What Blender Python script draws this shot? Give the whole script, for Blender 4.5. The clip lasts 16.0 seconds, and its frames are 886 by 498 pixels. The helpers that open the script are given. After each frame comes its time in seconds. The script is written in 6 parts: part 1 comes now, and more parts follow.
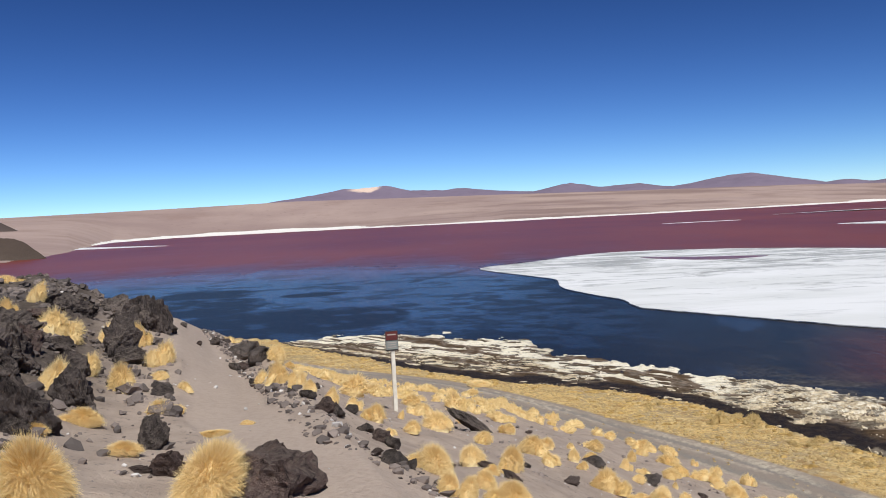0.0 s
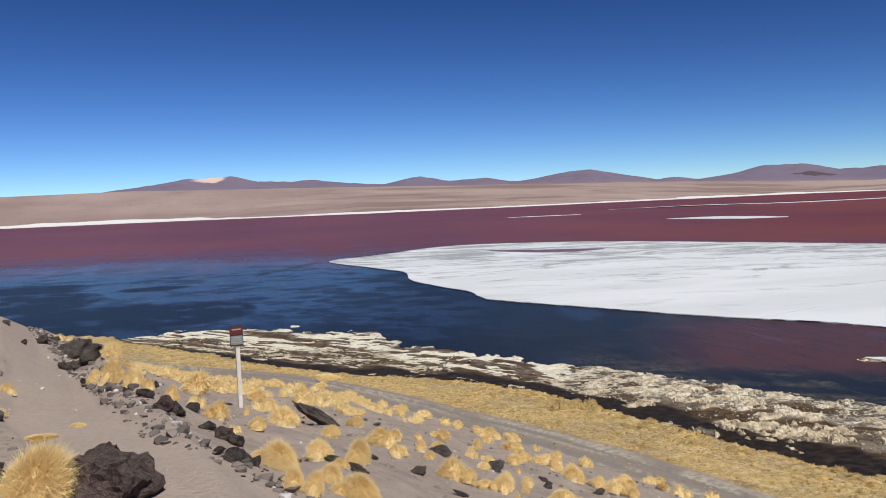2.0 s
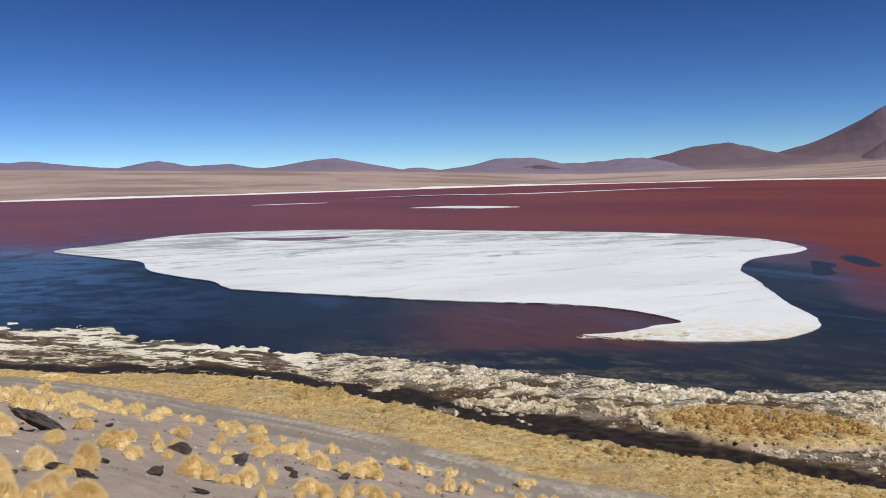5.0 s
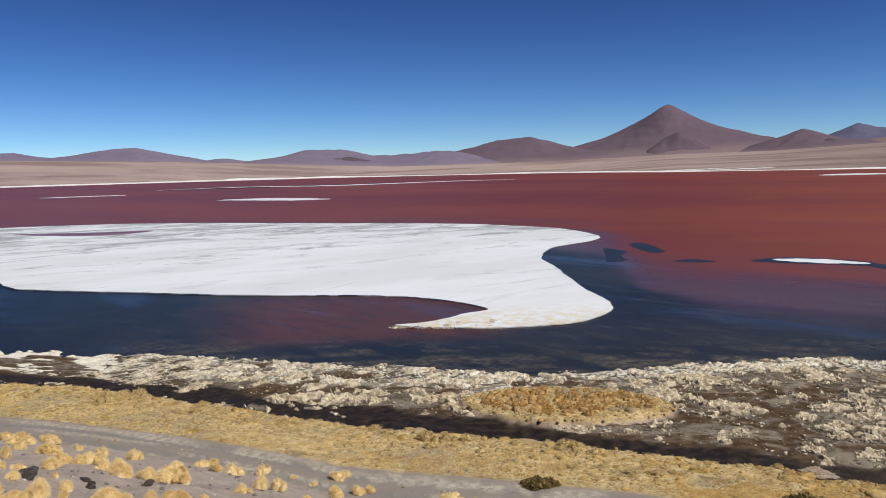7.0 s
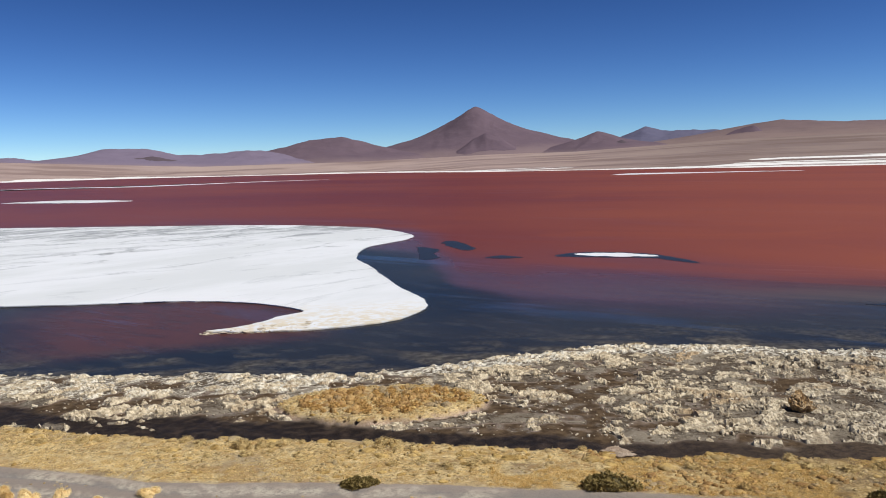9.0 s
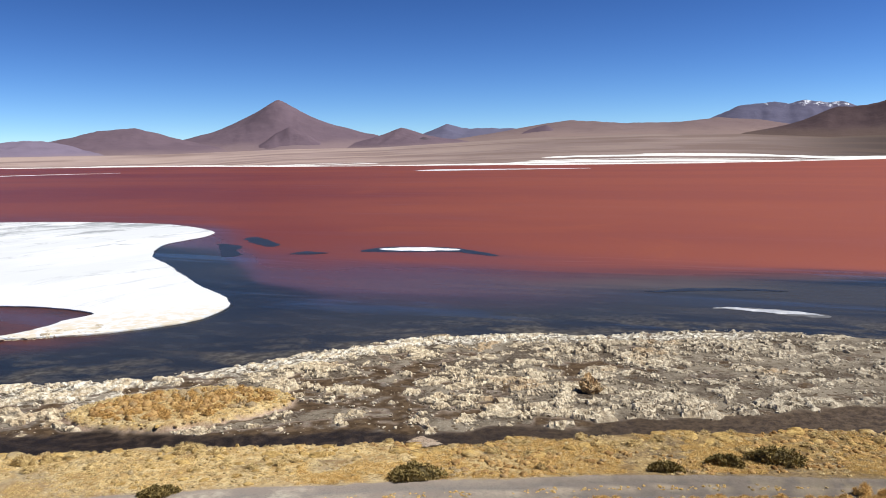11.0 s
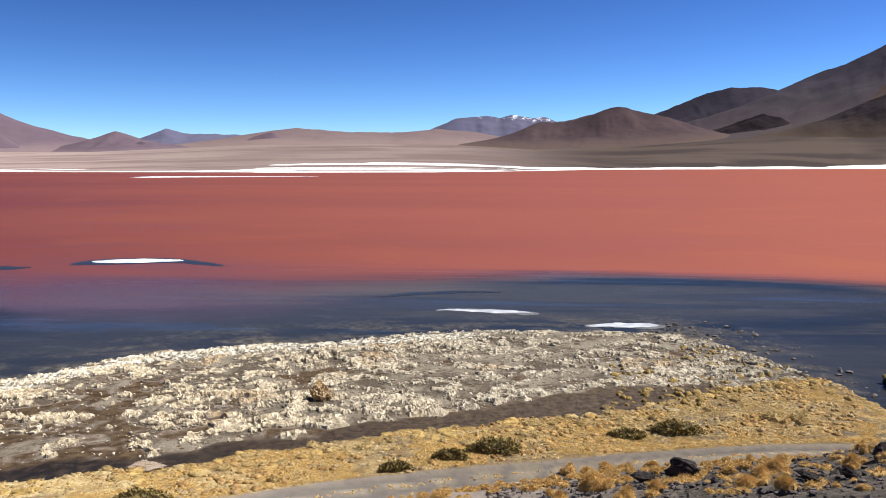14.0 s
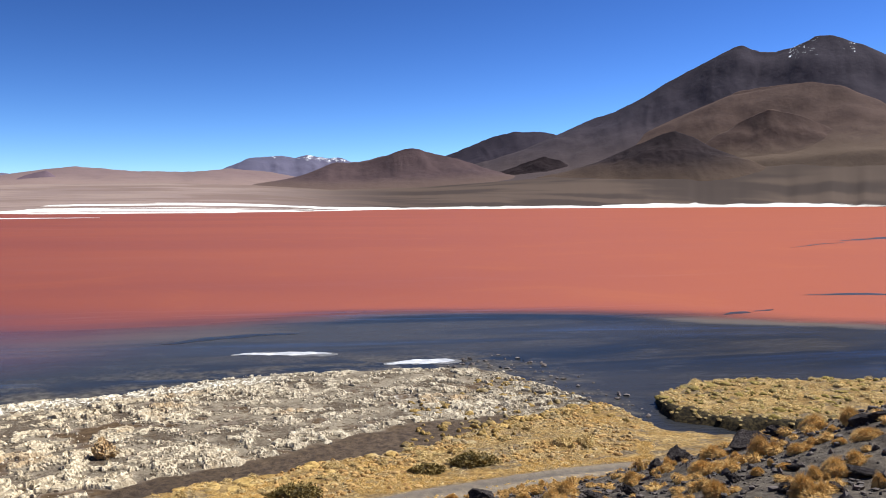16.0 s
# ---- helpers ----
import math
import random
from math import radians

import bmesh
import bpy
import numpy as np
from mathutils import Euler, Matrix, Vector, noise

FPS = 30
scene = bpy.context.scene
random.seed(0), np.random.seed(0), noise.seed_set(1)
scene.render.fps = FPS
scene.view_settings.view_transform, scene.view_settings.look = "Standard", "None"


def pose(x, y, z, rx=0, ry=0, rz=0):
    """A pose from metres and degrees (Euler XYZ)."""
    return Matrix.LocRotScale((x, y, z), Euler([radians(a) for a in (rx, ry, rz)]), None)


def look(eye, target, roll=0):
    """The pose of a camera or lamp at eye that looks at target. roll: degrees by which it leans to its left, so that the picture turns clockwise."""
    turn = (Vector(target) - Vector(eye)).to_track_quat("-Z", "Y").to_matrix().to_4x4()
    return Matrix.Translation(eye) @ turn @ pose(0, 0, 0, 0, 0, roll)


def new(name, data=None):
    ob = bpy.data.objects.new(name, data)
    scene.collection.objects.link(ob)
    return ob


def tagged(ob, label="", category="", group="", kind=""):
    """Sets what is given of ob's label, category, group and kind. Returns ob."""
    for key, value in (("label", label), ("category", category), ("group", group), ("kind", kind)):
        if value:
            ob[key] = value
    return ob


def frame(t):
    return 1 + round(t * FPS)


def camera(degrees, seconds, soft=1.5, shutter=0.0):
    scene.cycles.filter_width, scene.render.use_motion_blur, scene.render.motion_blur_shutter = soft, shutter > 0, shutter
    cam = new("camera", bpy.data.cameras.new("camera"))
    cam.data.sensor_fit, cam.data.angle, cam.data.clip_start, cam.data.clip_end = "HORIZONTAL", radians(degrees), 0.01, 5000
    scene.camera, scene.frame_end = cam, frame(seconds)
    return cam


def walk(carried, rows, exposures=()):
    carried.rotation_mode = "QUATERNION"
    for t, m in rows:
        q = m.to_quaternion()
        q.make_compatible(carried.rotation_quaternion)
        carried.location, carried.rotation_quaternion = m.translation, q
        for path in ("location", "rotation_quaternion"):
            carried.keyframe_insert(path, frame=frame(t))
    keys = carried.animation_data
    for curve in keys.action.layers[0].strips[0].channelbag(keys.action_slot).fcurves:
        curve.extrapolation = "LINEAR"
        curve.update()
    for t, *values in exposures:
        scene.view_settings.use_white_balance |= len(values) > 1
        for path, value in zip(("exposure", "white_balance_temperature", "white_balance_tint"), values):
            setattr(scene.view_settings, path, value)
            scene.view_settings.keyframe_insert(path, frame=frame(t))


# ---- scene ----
# Camera: turned on the spot by a person standing on the hillside, 13 m above the lake.
EYE = 13.0
cam = camera(55.83, 16.0, soft=0.95)
ROWS = [
    (0.0, 0.000, 0.000, -0.00, -2.01, 3.03),
    (0.5, 0.006, -0.000, -2.29, -2.03, 2.94),
    (1.0, 0.012, -0.000, -4.68, -2.01, 2.69),
    (1.5, 0.020, -0.001, -7.49, -2.24, 2.63),
    (2.0, 0.027, -0.002, -10.28, -3.00, 2.48),
    (2.5, 0.033, -0.004, -12.86, -3.59, 2.35),
    (3.0, 0.040, -0.005, -15.56, -3.96, 2.17),
    (3.5, 0.047, -0.008, -18.42, -4.08, 1.90),
    (6.0, 0.084, -0.026, -34.01, -4.79, 1.46),
    (6.5, 0.091, -0.031, -37.33, -4.99, 1.37),
    (7.0, 0.097, -0.036, -40.36, -5.30, 1.38),
    (7.5, 0.104, -0.042, -43.92, -5.67, 1.14),
    (8.0, 0.110, -0.048, -46.99, -5.66, 1.30),
    (8.5, 0.115, -0.054, -50.00, -5.63, 1.41),
    (11.0, 0.137, -0.090, -66.30, -6.17, 0.77),
    (11.5, 0.141, -0.099, -69.99, -6.56, 0.46),
    (12.0, 0.144, -0.107, -73.27, -6.51, 0.45),
    (12.5, 0.146, -0.115, -76.59, -6.45, 0.48),
    (13.0, 0.148, -0.123, -79.71, -6.56, 0.31),
    (13.5, 0.149, -0.131, -82.55, -6.40, 0.10),
    (14.0, 0.149, -0.136, -84.74, -5.76, 0.05),
    (14.5, 0.150, -0.144, -87.65, -5.08, 0.21),
    (15.0, 0.150, -0.155, -91.78, -4.60, 0.17),
    (15.5, 0.149, -0.165, -95.56, -3.72, 0.13),
    (16.0, 0.148, -0.172, -98.60, -3.07, 0.22),
]
EXPOSURES = [(0.0, 0.04), (1.0, -0.06), (3.5, -0.12), (6.0, -0.12), (8.5, -0.05), (11.0, 0.36), (12.5, 0.42), (13.2, 0.58), (14.5, 0.66), (16.0, 0.74)]
walk(cam, [(t, pose(x, y, EYE, 90 + pitch, roll, yaw)) for t, x, y, yaw, pitch, roll in ROWS], EXPOSURES)

# ---- light ----
SUN_AZ, SUN_EL = 162.0, 53.0
world = bpy.data.worlds.new("high_altitude_sky")
scene.world = world
world.use_nodes = True
wt = world.node_tree
sky = wt.nodes.new("ShaderNodeTexSky")
sky.sky_type, sky.sun_disc = "NISHITA", False
sky.sun_elevation, sky.sun_rotation = radians(SUN_EL), radians(SUN_AZ)
sky.altitude, sky.air_density, sky.dust_density, sky.ozone_density = 4300, 1.0, 0.4, 2.8
dim, deep, rich = wt.nodes.new("ShaderNodeVectorMath"), wt.nodes.new("ShaderNodeGamma"), wt.nodes.new("ShaderNodeHueSaturation")
dim.operation = "SCALE"
dim.inputs["Scale"].default_value = 0.11
deep.inputs["Gamma"].default_value = 1.75
rich.inputs["Saturation"].default_value, rich.inputs["Hue"].default_value = 1.03, 0.502
wt.nodes["Background"].inputs[1].default_value = 1.08
wt.links.new(sky.outputs[0], dim.inputs[0])
wt.links.new(dim.outputs[0], deep.inputs["Color"])
wt.links.new(deep.outputs[0], rich.inputs["Color"])
wt.links.new(rich.outputs[0], wt.nodes["Background"].inputs[0])
sun = new("sun", bpy.data.lights.new("sun", "SUN"))
sun.data.energy, sun.data.angle, sun.data.color = 4.7, radians(0.55), (0.985, 0.972, 0.95)
sun_dir = Vector((math.sin(radians(SUN_AZ)) * math.cos(radians(SUN_EL)), math.cos(radians(SUN_AZ)) * math.cos(radians(SUN_EL)), math.sin(radians(SUN_EL))))
sun.matrix_world = look(sun_dir * 300, (0, 0, 0))

# ---- small helpers ----


def hash2(ix, iy, seed):
    n = (ix.astype(np.int64) * 374761393 + iy.astype(np.int64) * 668265263 + seed * 974711) & 0x7FFFFFFF
    n = ((n ^ (n >> 13)) * 1274126177) & 0x7FFFFFFF
    return ((n ^ (n >> 16)) & 0xFFFF) / 65535.0


def vnoise(x, y, seed=0):
    """Smooth value noise in 0..1."""
    ix, iy = np.floor(x), np.floor(y)
    fx, fy = x - ix, y - iy
    fx, fy = fx * fx * (3 - 2 * fx), fy * fy * (3 - 2 * fy)
    a, b = hash2(ix, iy, seed), hash2(ix + 1, iy, seed)
    c, d = hash2(ix, iy + 1, seed), hash2(ix + 1, iy + 1, seed)
    return (a * (1 - fx) + b * fx) * (1 - fy) + (c * (1 - fx) + d * fx) * fy


def fbm(x, y, octaves=4, seed=0, gain=0.5):
    x, y = np.asarray(x, float), np.asarray(y, float)
    total, amp, norm = 0.0, 1.0, 0.0
    for k in range(octaves):
        total, norm = total + amp * vnoise(x, y, seed + k), norm + amp
        x, y, amp = x * 2.03 + 17.1, y * 2.03 - 9.7, amp * gain
    return total / norm


def ridged(x, y, octaves=4, seed=0):
    total, amp, norm = 0.0, 1.0, 0.0
    for k in range(octaves):
        total, norm = total + amp * (1 - abs(2 * vnoise(x, y, seed + k) - 1)), norm + amp
        x, y, amp = x * 2.1 + 5.3, y * 2.1 + 3.1, amp * 0.5
    return total / norm


def smooth(a, b, x):
    s = np.clip((np.asarray(x, float) - a) / (b - a), 0, 1)
    return s * s * (3 - 2 * s)


def knots(text):
    pairs = [tuple(float(v) for v in item.split(":")) for item in text.split()]
    xs, ys = np.array([p[0] for p in pairs]), np.array([p[1] for p in pairs])
    return lambda a: np.interp(a, xs, ys)


def bearing(x, y):
    """Degrees clockwise from the y axis, in -120 to 240."""
    a = np.degrees(np.arctan2(x, y))
    return np.where(a < -120, a + 360, a)


# ---- plan of the place: distances from the viewpoint by bearing ----
grass_edge = knots("-120:160 -40:150 -12:98 -10.6:90 -3.8:73.4 3.9:63.5 11.5:58.5 18.7:52.7 23:49 27.4:45.3 32.7:42 38.2:40.5 43.3:39 53.4:36.8 62:36.5 74.6:37 80:38.5 85.8:39.4 92.2:41.5 98:44 102:46.5 107:52.5 109.5:54.5 111:52.5 113.7:48 118.4:48.5 127:49.5 150:52 240:120")
crust_edge = knots("-120:165 -40:156 -12.4:100 -7.5:101 -3.7:98 5.5:87 7.1:77 11.6:72.5 18.4:66.8 24.8:61.5 30:58.5 36.7:57 44:53.7 48.5:53.8 55:55.5 59.6:57.5 65:60.5 74.6:61.7 85.7:64.3 96:66.8 101:66.8 104:64 108:58 110:53 112:49 127:49 150:53 240:120")
road_far = knots("-120:140 -40:135 -12:84 -7.6:75 0:66 5.8:58.4 11.5:51.4 18.6:45.4 25.2:40.8 32.6:36.3 37.2:35 47.2:33.4 58.6:32.4 70.6:32.6 82.3:34 92:35.7 100:38 107:40.6 112:42.4 120:45 150:49 240:100")
road_width = knots("-120:3 -12:3.4 0:4.6 11:4.4 25:3.6 40:3.2 60:2.6 90:2.2 120:2.2")
red_edge = knots("-120:280 -18:268 -7:254 2.4:223 8:236 20:210 45:175 51:150 54:104 58:95 68:93 73:90 84:92 95:99 126:100 240:100")
far_shore = knots("-120:500 -40:520 -28:610 -26.5:680 -25.2:780 -24.2:920 -23:1400 -21.5:2100 -18:2650 -7:2500 4.5:2126 15.7:2228 25:2600 33:2950 48:2600 55:1850 63:1650 75:1430 82:1440 88:1540 92:1800 95:2100 110:2600 120:2900 127:2900 160:2500 240:600")
salt_width = knots("-120:1.1 4:1.10 30:1.08 48:1.08 55:1.14 58:1.2 64:1.32 76:1.46 85:1.44 90:1.28 93:1.18 96:1.09 110:1.10 127:1.07 240:1.05")
plain_top = knots("-120:1.4 -28:1.49 -10:1.75 4:1.5 23:1.02 30:0.7 37:0.4 48:0.5 56:0.75 62:0.8 67:1.05 72:1.3 80:1.45 86:1.3 91:1.0 97:1.15 102:1.5 108:1.95 114:2.25 120:2.5 127:2.8 160:2.5 240:1.4")
spur = knots("-120:0 95:0 103:0.1 110:0.4 114.5:0.9 118:1.2 121.4:1.5 127:2.15 160:3.4 240:2")
bank_near = knots("-120:90 112:57 113:56 113.6:53 114.4:51.4 118.4:50.3 127:51 150:54 240:60")
bank_far = knots("-120:90 112:56 113:56.5 114:58.2 115.8:61.4 119:63.5 122:64.4 127:67.7 150:75 240:75")
crest_lift = knots("-120:0 -27:0 -26:-0.03 -25:-0.17 -24:-0.2 -23:-0.06 -22:0.17 -21:0.44 -20:0.62 -19:0.66 -18:0.57 -17:0.33 -16:0.09 -15:-0.06 -14:-0.3 -13:-0.22 -12:0 240:0")
channel_width = knots("-120:4 -15:4 0:4.5 19:4.0 26:4.4 31:3.4 34:3.8 39:2.7 48:2.4 60:2.1 70:1.9 82:2.6 90:4.1 97:4.8 102:3.6 106:0.6 240:0.6")
PATH = np.array([(3.0, -8.0), (1.6, 0.0), (0.75, 3.2), (-0.1, 5.2), (-0.95, 6.67), (-1.71, 7.63), (-2.44, 9.55), (-3.6, 13.05), (-5.2, 17.0), (-6.5, 20.5), (-8.4, 26.0)])


def path_offset(x, y):
    """Signed distance to the right of the footpath's middle line, and the way along it."""
    best, side, along, run = np.full(np.shape(x), 1e9), np.zeros(np.shape(x)), np.zeros(np.shape(x)), -8.0
    for (ax, ay), (bx, by) in zip(PATH[:-1], PATH[1:]):
        dx, dy = bx - ax, by - ay
        length = math.hypot(dx, dy)
        s = np.clip(((x - ax) * dx + (y - ay) * dy) / length ** 2, 0, 1)
        d = np.hypot(x - ax - s * dx, y - ay - s * dy)
        sg = np.sign((x - ax) * dy - (y - ay) * dx)
        near = d < best
        best, side, along = np.where(near, d, best), np.where(near, sg, side), np.where(near, run + s * length, along)
        run += length
    return best * side, along


def inside(x, y, cx, cy, a, b, turn):
    """About 1 inside an uneven ellipse, 0 outside."""
    c, s = math.cos(radians(turn)), math.sin(radians(turn))
    u, v = (x - cx) * c + (y - cy) * s, -(x - cx) * s + (y - cy) * c
    d = np.hypot(u / a, v / b) + 0.35 * (fbm(x * 0.35, y * 0.35, 3, 91) - 0.5)
    return 1 - smooth(0.92, 1.06, d)


def at(az, r):
    return r * math.sin(radians(az)), r * math.cos(radians(az))


def terrain(x, y):
    """Height of the ground and the shares of its surfaces."""
    x, y = np.asarray(x, float), np.asarray(y, float)
    r, az = np.hypot(x, y), bearing(x, y)
    side, along = path_offset(x, y)
    wob = (fbm(x * 0.13, y * 0.13, 3, 5) - 0.5)
    far, width = road_far(az) * 0.96, road_width(az)
    near = far - width
    edge, outer, shore = grass_edge(az) + 3.0 * wob + 1.2 * (fbm(x * 0.6, y * 0.6, 2, 6) - 0.5), crust_edge(az) + 4 * wob + 11 * smooth(26, 14, az) * (fbm(az * 0.55, r * 0.25, 4, 28, 0.6) - 0.52), far_shore(az) * (1 + 0.035 * (fbm(az * 0.9, az * 0 + 3.0, 4, 46) - 0.5))
    # hillside between the footpath and the track
    start = np.where(az > -15, 1.3 / np.maximum(np.sin(np.radians(np.clip(az + 17, 0.5, 90))), 0.05), 22.0)
    start = np.clip(start, 1.0, 22.0)
    s = np.clip((r - start) / (near - start), 0, 1)
    top_at = 11.4 - 0.045 * np.minimum(start, 24)
    bulge = smooth(-13.5, -17, az)
    drop = s + bulge * (1 - (1 - s) ** 3 - s)
    z = np.where(r < start, 11.4 - 0.045 * np.minimum(r, 24), top_at + (0.65 - top_at) * drop)
    z = z + spur(az) * smooth(8, 20, r) * smooth(38, 22, r)
    left = np.clip(-side - 0.55, 0, 20) * smooth(140, 60, np.abs(az + 100)) * smooth(46, 20, r)
    knoll = 11.4 + np.clip(0.06 * (r - 7), 0, 0.85)
    z = z + np.maximum(knoll - z, 0) * smooth(0.1, 1.9, left) * smooth(0.5, 6, r) * smooth(25, 20.5, r)
    z = z + crest_lift(az) * smooth(8, 19, r) * smooth(29, 20.5, r)
    hill = (r < near)
    rough = smooth(0.45, 1.3, np.abs(side + 0.1)) * smooth(0, 3, near - r)
    z = z + rough * (0.5 * (fbm(x * 0.45, y * 0.45, 3, 11) - 0.5) + 0.12 * (fbm(x * 2.1, y * 2.1, 3, 12) - 0.5)) * smooth(1.5, 6, r)
    path = smooth(0.62, 0.42, np.abs(side + 0.08) + 0.3 * (fbm(x * 1.1, y * 1.1, 2, 3) - 0.5)) * hill * smooth(60, 40, r)
    z = z - 0.05 * path + 0.012 * (fbm(x * 5, y * 5, 2, 4) - 0.5)
    # track and marsh grass strip
    past = smooth(0, 1, r - near)
    flat = 0.62 - 0.27 * smooth(0, 1, (r - far) / np.maximum(edge - far, 1)) + 0.10 * (fbm(x * 1.3, y * 1.3, 3, 13) - 0.4) * smooth(0, 2, r - far)
    z = z * (1 - past) + flat * past
    road = smooth(-0.8, 0.3, r - near) * smooth(0.8, -0.3, r - far)
    mid = (r - near) / width
    ruts = np.maximum(smooth(0.13, 0.05, np.abs(mid - 0.25)), smooth(0.13, 0.05, np.abs(mid - 0.74))) * road
    z = z - 0.05 * ruts
    streak = smooth(0.50, 0.58, fbm(az * 0.07, mid * 9.0, 3, 26)) * smooth(0.30, 0.55, fbm(az * 0.6, mid * 4.0, 3, 29))
    east = smooth(50, 75, az)
    streak = streak * (1 - east) + east * (0.75 * smooth(0.09, 0.03, np.abs(mid - 0.5 + 0.10 * (fbm(az * 0.5, az * 0 + 1.0, 3, 30) - 0.5))) + 0.4 * smooth(0.52, 0.62, fbm(az * 0.10, mid * 7.0, 3, 26)))
    # shore: dark wet mud, lumpy salt crust, then the lake bed
    step = smooth(-0.25, 0.25, r - edge)
    shallow = smooth(30, 12, az)
    across = (r - edge) / np.maximum(outer - edge, 1)
    crust_n = 0.5 * fbm(az * 0.24, r * 0.62, 4, 21) + 0.5 * fbm(x * 0.85, y * 0.85, 3, 24)
    bands = fbm(az * 0.32 + r * 0.05, (r - edge) * 0.55, 4, 25)
    crust_n = crust_n * (1 - 0.85 * shallow) + bands * 0.85 * shallow
    rim = smooth(7, 1.5, np.abs(r - outer + 2.0)) * smooth(20, 35, az)
    channel = smooth(1.25, 0.8, (r - edge + 2.2 * (fbm(x * 0.3, y * 0.3, 3, 23) - 0.5)) / channel_width(az)) * smooth(-20, -8, az) * smooth(106, 102, az)
    crust = smooth(0.44, 0.54, crust_n + 0.09 * smooth(55, 75, az) + 0.12 * rim + shallow * (0.16 * smooth(0.25, 0.6, across) - 0.03)) * (1 - channel * (1 - 0.85 * smooth(0.50, 0.60, fbm(az * 0.8, (r - edge) * 1.5, 4, 27)) * smooth(44, 26, az))) * smooth(0.3, -0.6, (r - outer) / 3.0)
    mud = 0.03 - 0.022 * shallow * (1 - channel) + 0.02 * crust - 0.012 * channel
    bed = smooth(-1.5, 2.0, r - outer)
    mud = mud * (1 - bed) - 0.3 * bed
    z = z * (1 - step) + mud * step
    ragged = 1.6 * (fbm(x * 0.5, y * 0.5, 3, 92) - 0.5)
    bank = smooth(-0.9, 0.5, r - bank_near(az) + ragged) * smooth(0.6, -0.6, r - bank_far(az) + ragged) * smooth(112.6, 113.4, az) * smooth(165, 150, az)
    islet = np.maximum(inside(x, y, *at(48.8, 45.2), 5.6, 3.6, -50 + 2), bank)
    z = np.maximum(z, islet * (0.24 + 0.06 * bank + (0.15 + 0.3 * bank) * fbm(x * 0.8, y * 0.8, 3, 31)) - 0.35 * (1 - islet) * (r > edge) - 9 * (r <= edge))
    grass = np.maximum(smooth(-0.4, 0.6, r - far) * (1 - step), islet)
    skirt = smooth(0.05, 0.3, islet) * smooth(0.98, 0.7, islet) * (1 - bank)
    # far shore and plain
    land = smooth(0, 1, (r - shore) / 30)
    drift = 0.5 + (fbm(az * 0.13, np.log(np.maximum(r, 1)) * 26, 4, 44) - 0.5) * (0.25 + 0.75 * smooth(-8, 14, az))
    rise = np.clip((r - shore * 1.06) / np.maximum(3650 - shore * 1.06, 50), 0, 1)
    plain = 0.25 + 0.5 * smooth(0, 300, r - shore) + (EYE + 3650 * np.tan(np.radians(plain_top(az)))) * rise ** 1.35
    z = np.where(r > shore, plain * land - 0.3 * (1 - land), z)
    salt = land * smooth(0.03, -0.03, r / shore - salt_width(az) + 0.08 * (fbm(x * 0.004, y * 0.004, 3, 41) - 0.5)) * smooth(0.62, 0.52, fbm(x * 0.0009 + 2.2, y * 0.004, 3, 43) * smooth(1.06, 1.12, r / shore)) * smooth(-23.6, -22.2, az) * smooth(135, 115, az)
    salt = salt * (1 - smooth(52, 60, az) * smooth(96, 88, az) * smooth(1.04, 1.07, r / shore) * smooth(0.46, 0.52, fbm(az * 0.045 + 3.0, np.log(np.maximum(r, 1)) * 34, 3, 45)))
    edge_salt = smooth(1.6, 0.4, np.abs(r - outer + 1.0)) * smooth(30, 45, az) * smooth(84, 74, az) * 0.40 + shallow * crust * step * 0.36 * (r < 200) + inside(x, y, *at(98.5, 55), 5.0, 2.2, -98) * 0.42 * (az < 108)
    salt = np.maximum(salt, edge_salt * (1 - channel) * step)
    behind = smooth(150, 175, az) + smooth(-60, -85, az)
    z = z * (1 - behind) + behind * np.where(r < 400, 11.4 + 0.06 * r, 35.4 + 0.02 * (r - 400))
    shares = dict(dun=0.4 * smooth(54, 74, az) + 0.6 * smooth(82, 97, az), east_tone=smooth(55, 95, az) * smooth(176, 150, az), stony=0.8 * smooth(0.3, 1.6, left) * smooth(8, 11, r) * (r < 30) * smooth(-60, -45, az) + smooth(88, 104, az) * smooth(36, 31, r) * smooth(1, 5, near - r) * smooth(170, 140, az) * smooth(3, 9, r), path=path, road=road * (r < edge), ruts=ruts, skirt=skirt, streak=streak, grass=grass * (1 - behind), crust=crust * step * (r < 200) * (1 - islet), wet=step * (1 - crust) * (r < 200) * (1 - islet), salt=salt, far=land * (r > 300), drift=drift, bank_shade=smooth(2.0, 1.0, r - bank_near(az) + ragged) * smooth(-2.0, -1.2, r - bank_near(az) + ragged) * smooth(112.2, 113, az) * (az < 160), channel=channel * step)
    return z, shares


def height(x, y):
    return float(terrain(np.array([x]), np.array([y]))[0][0])


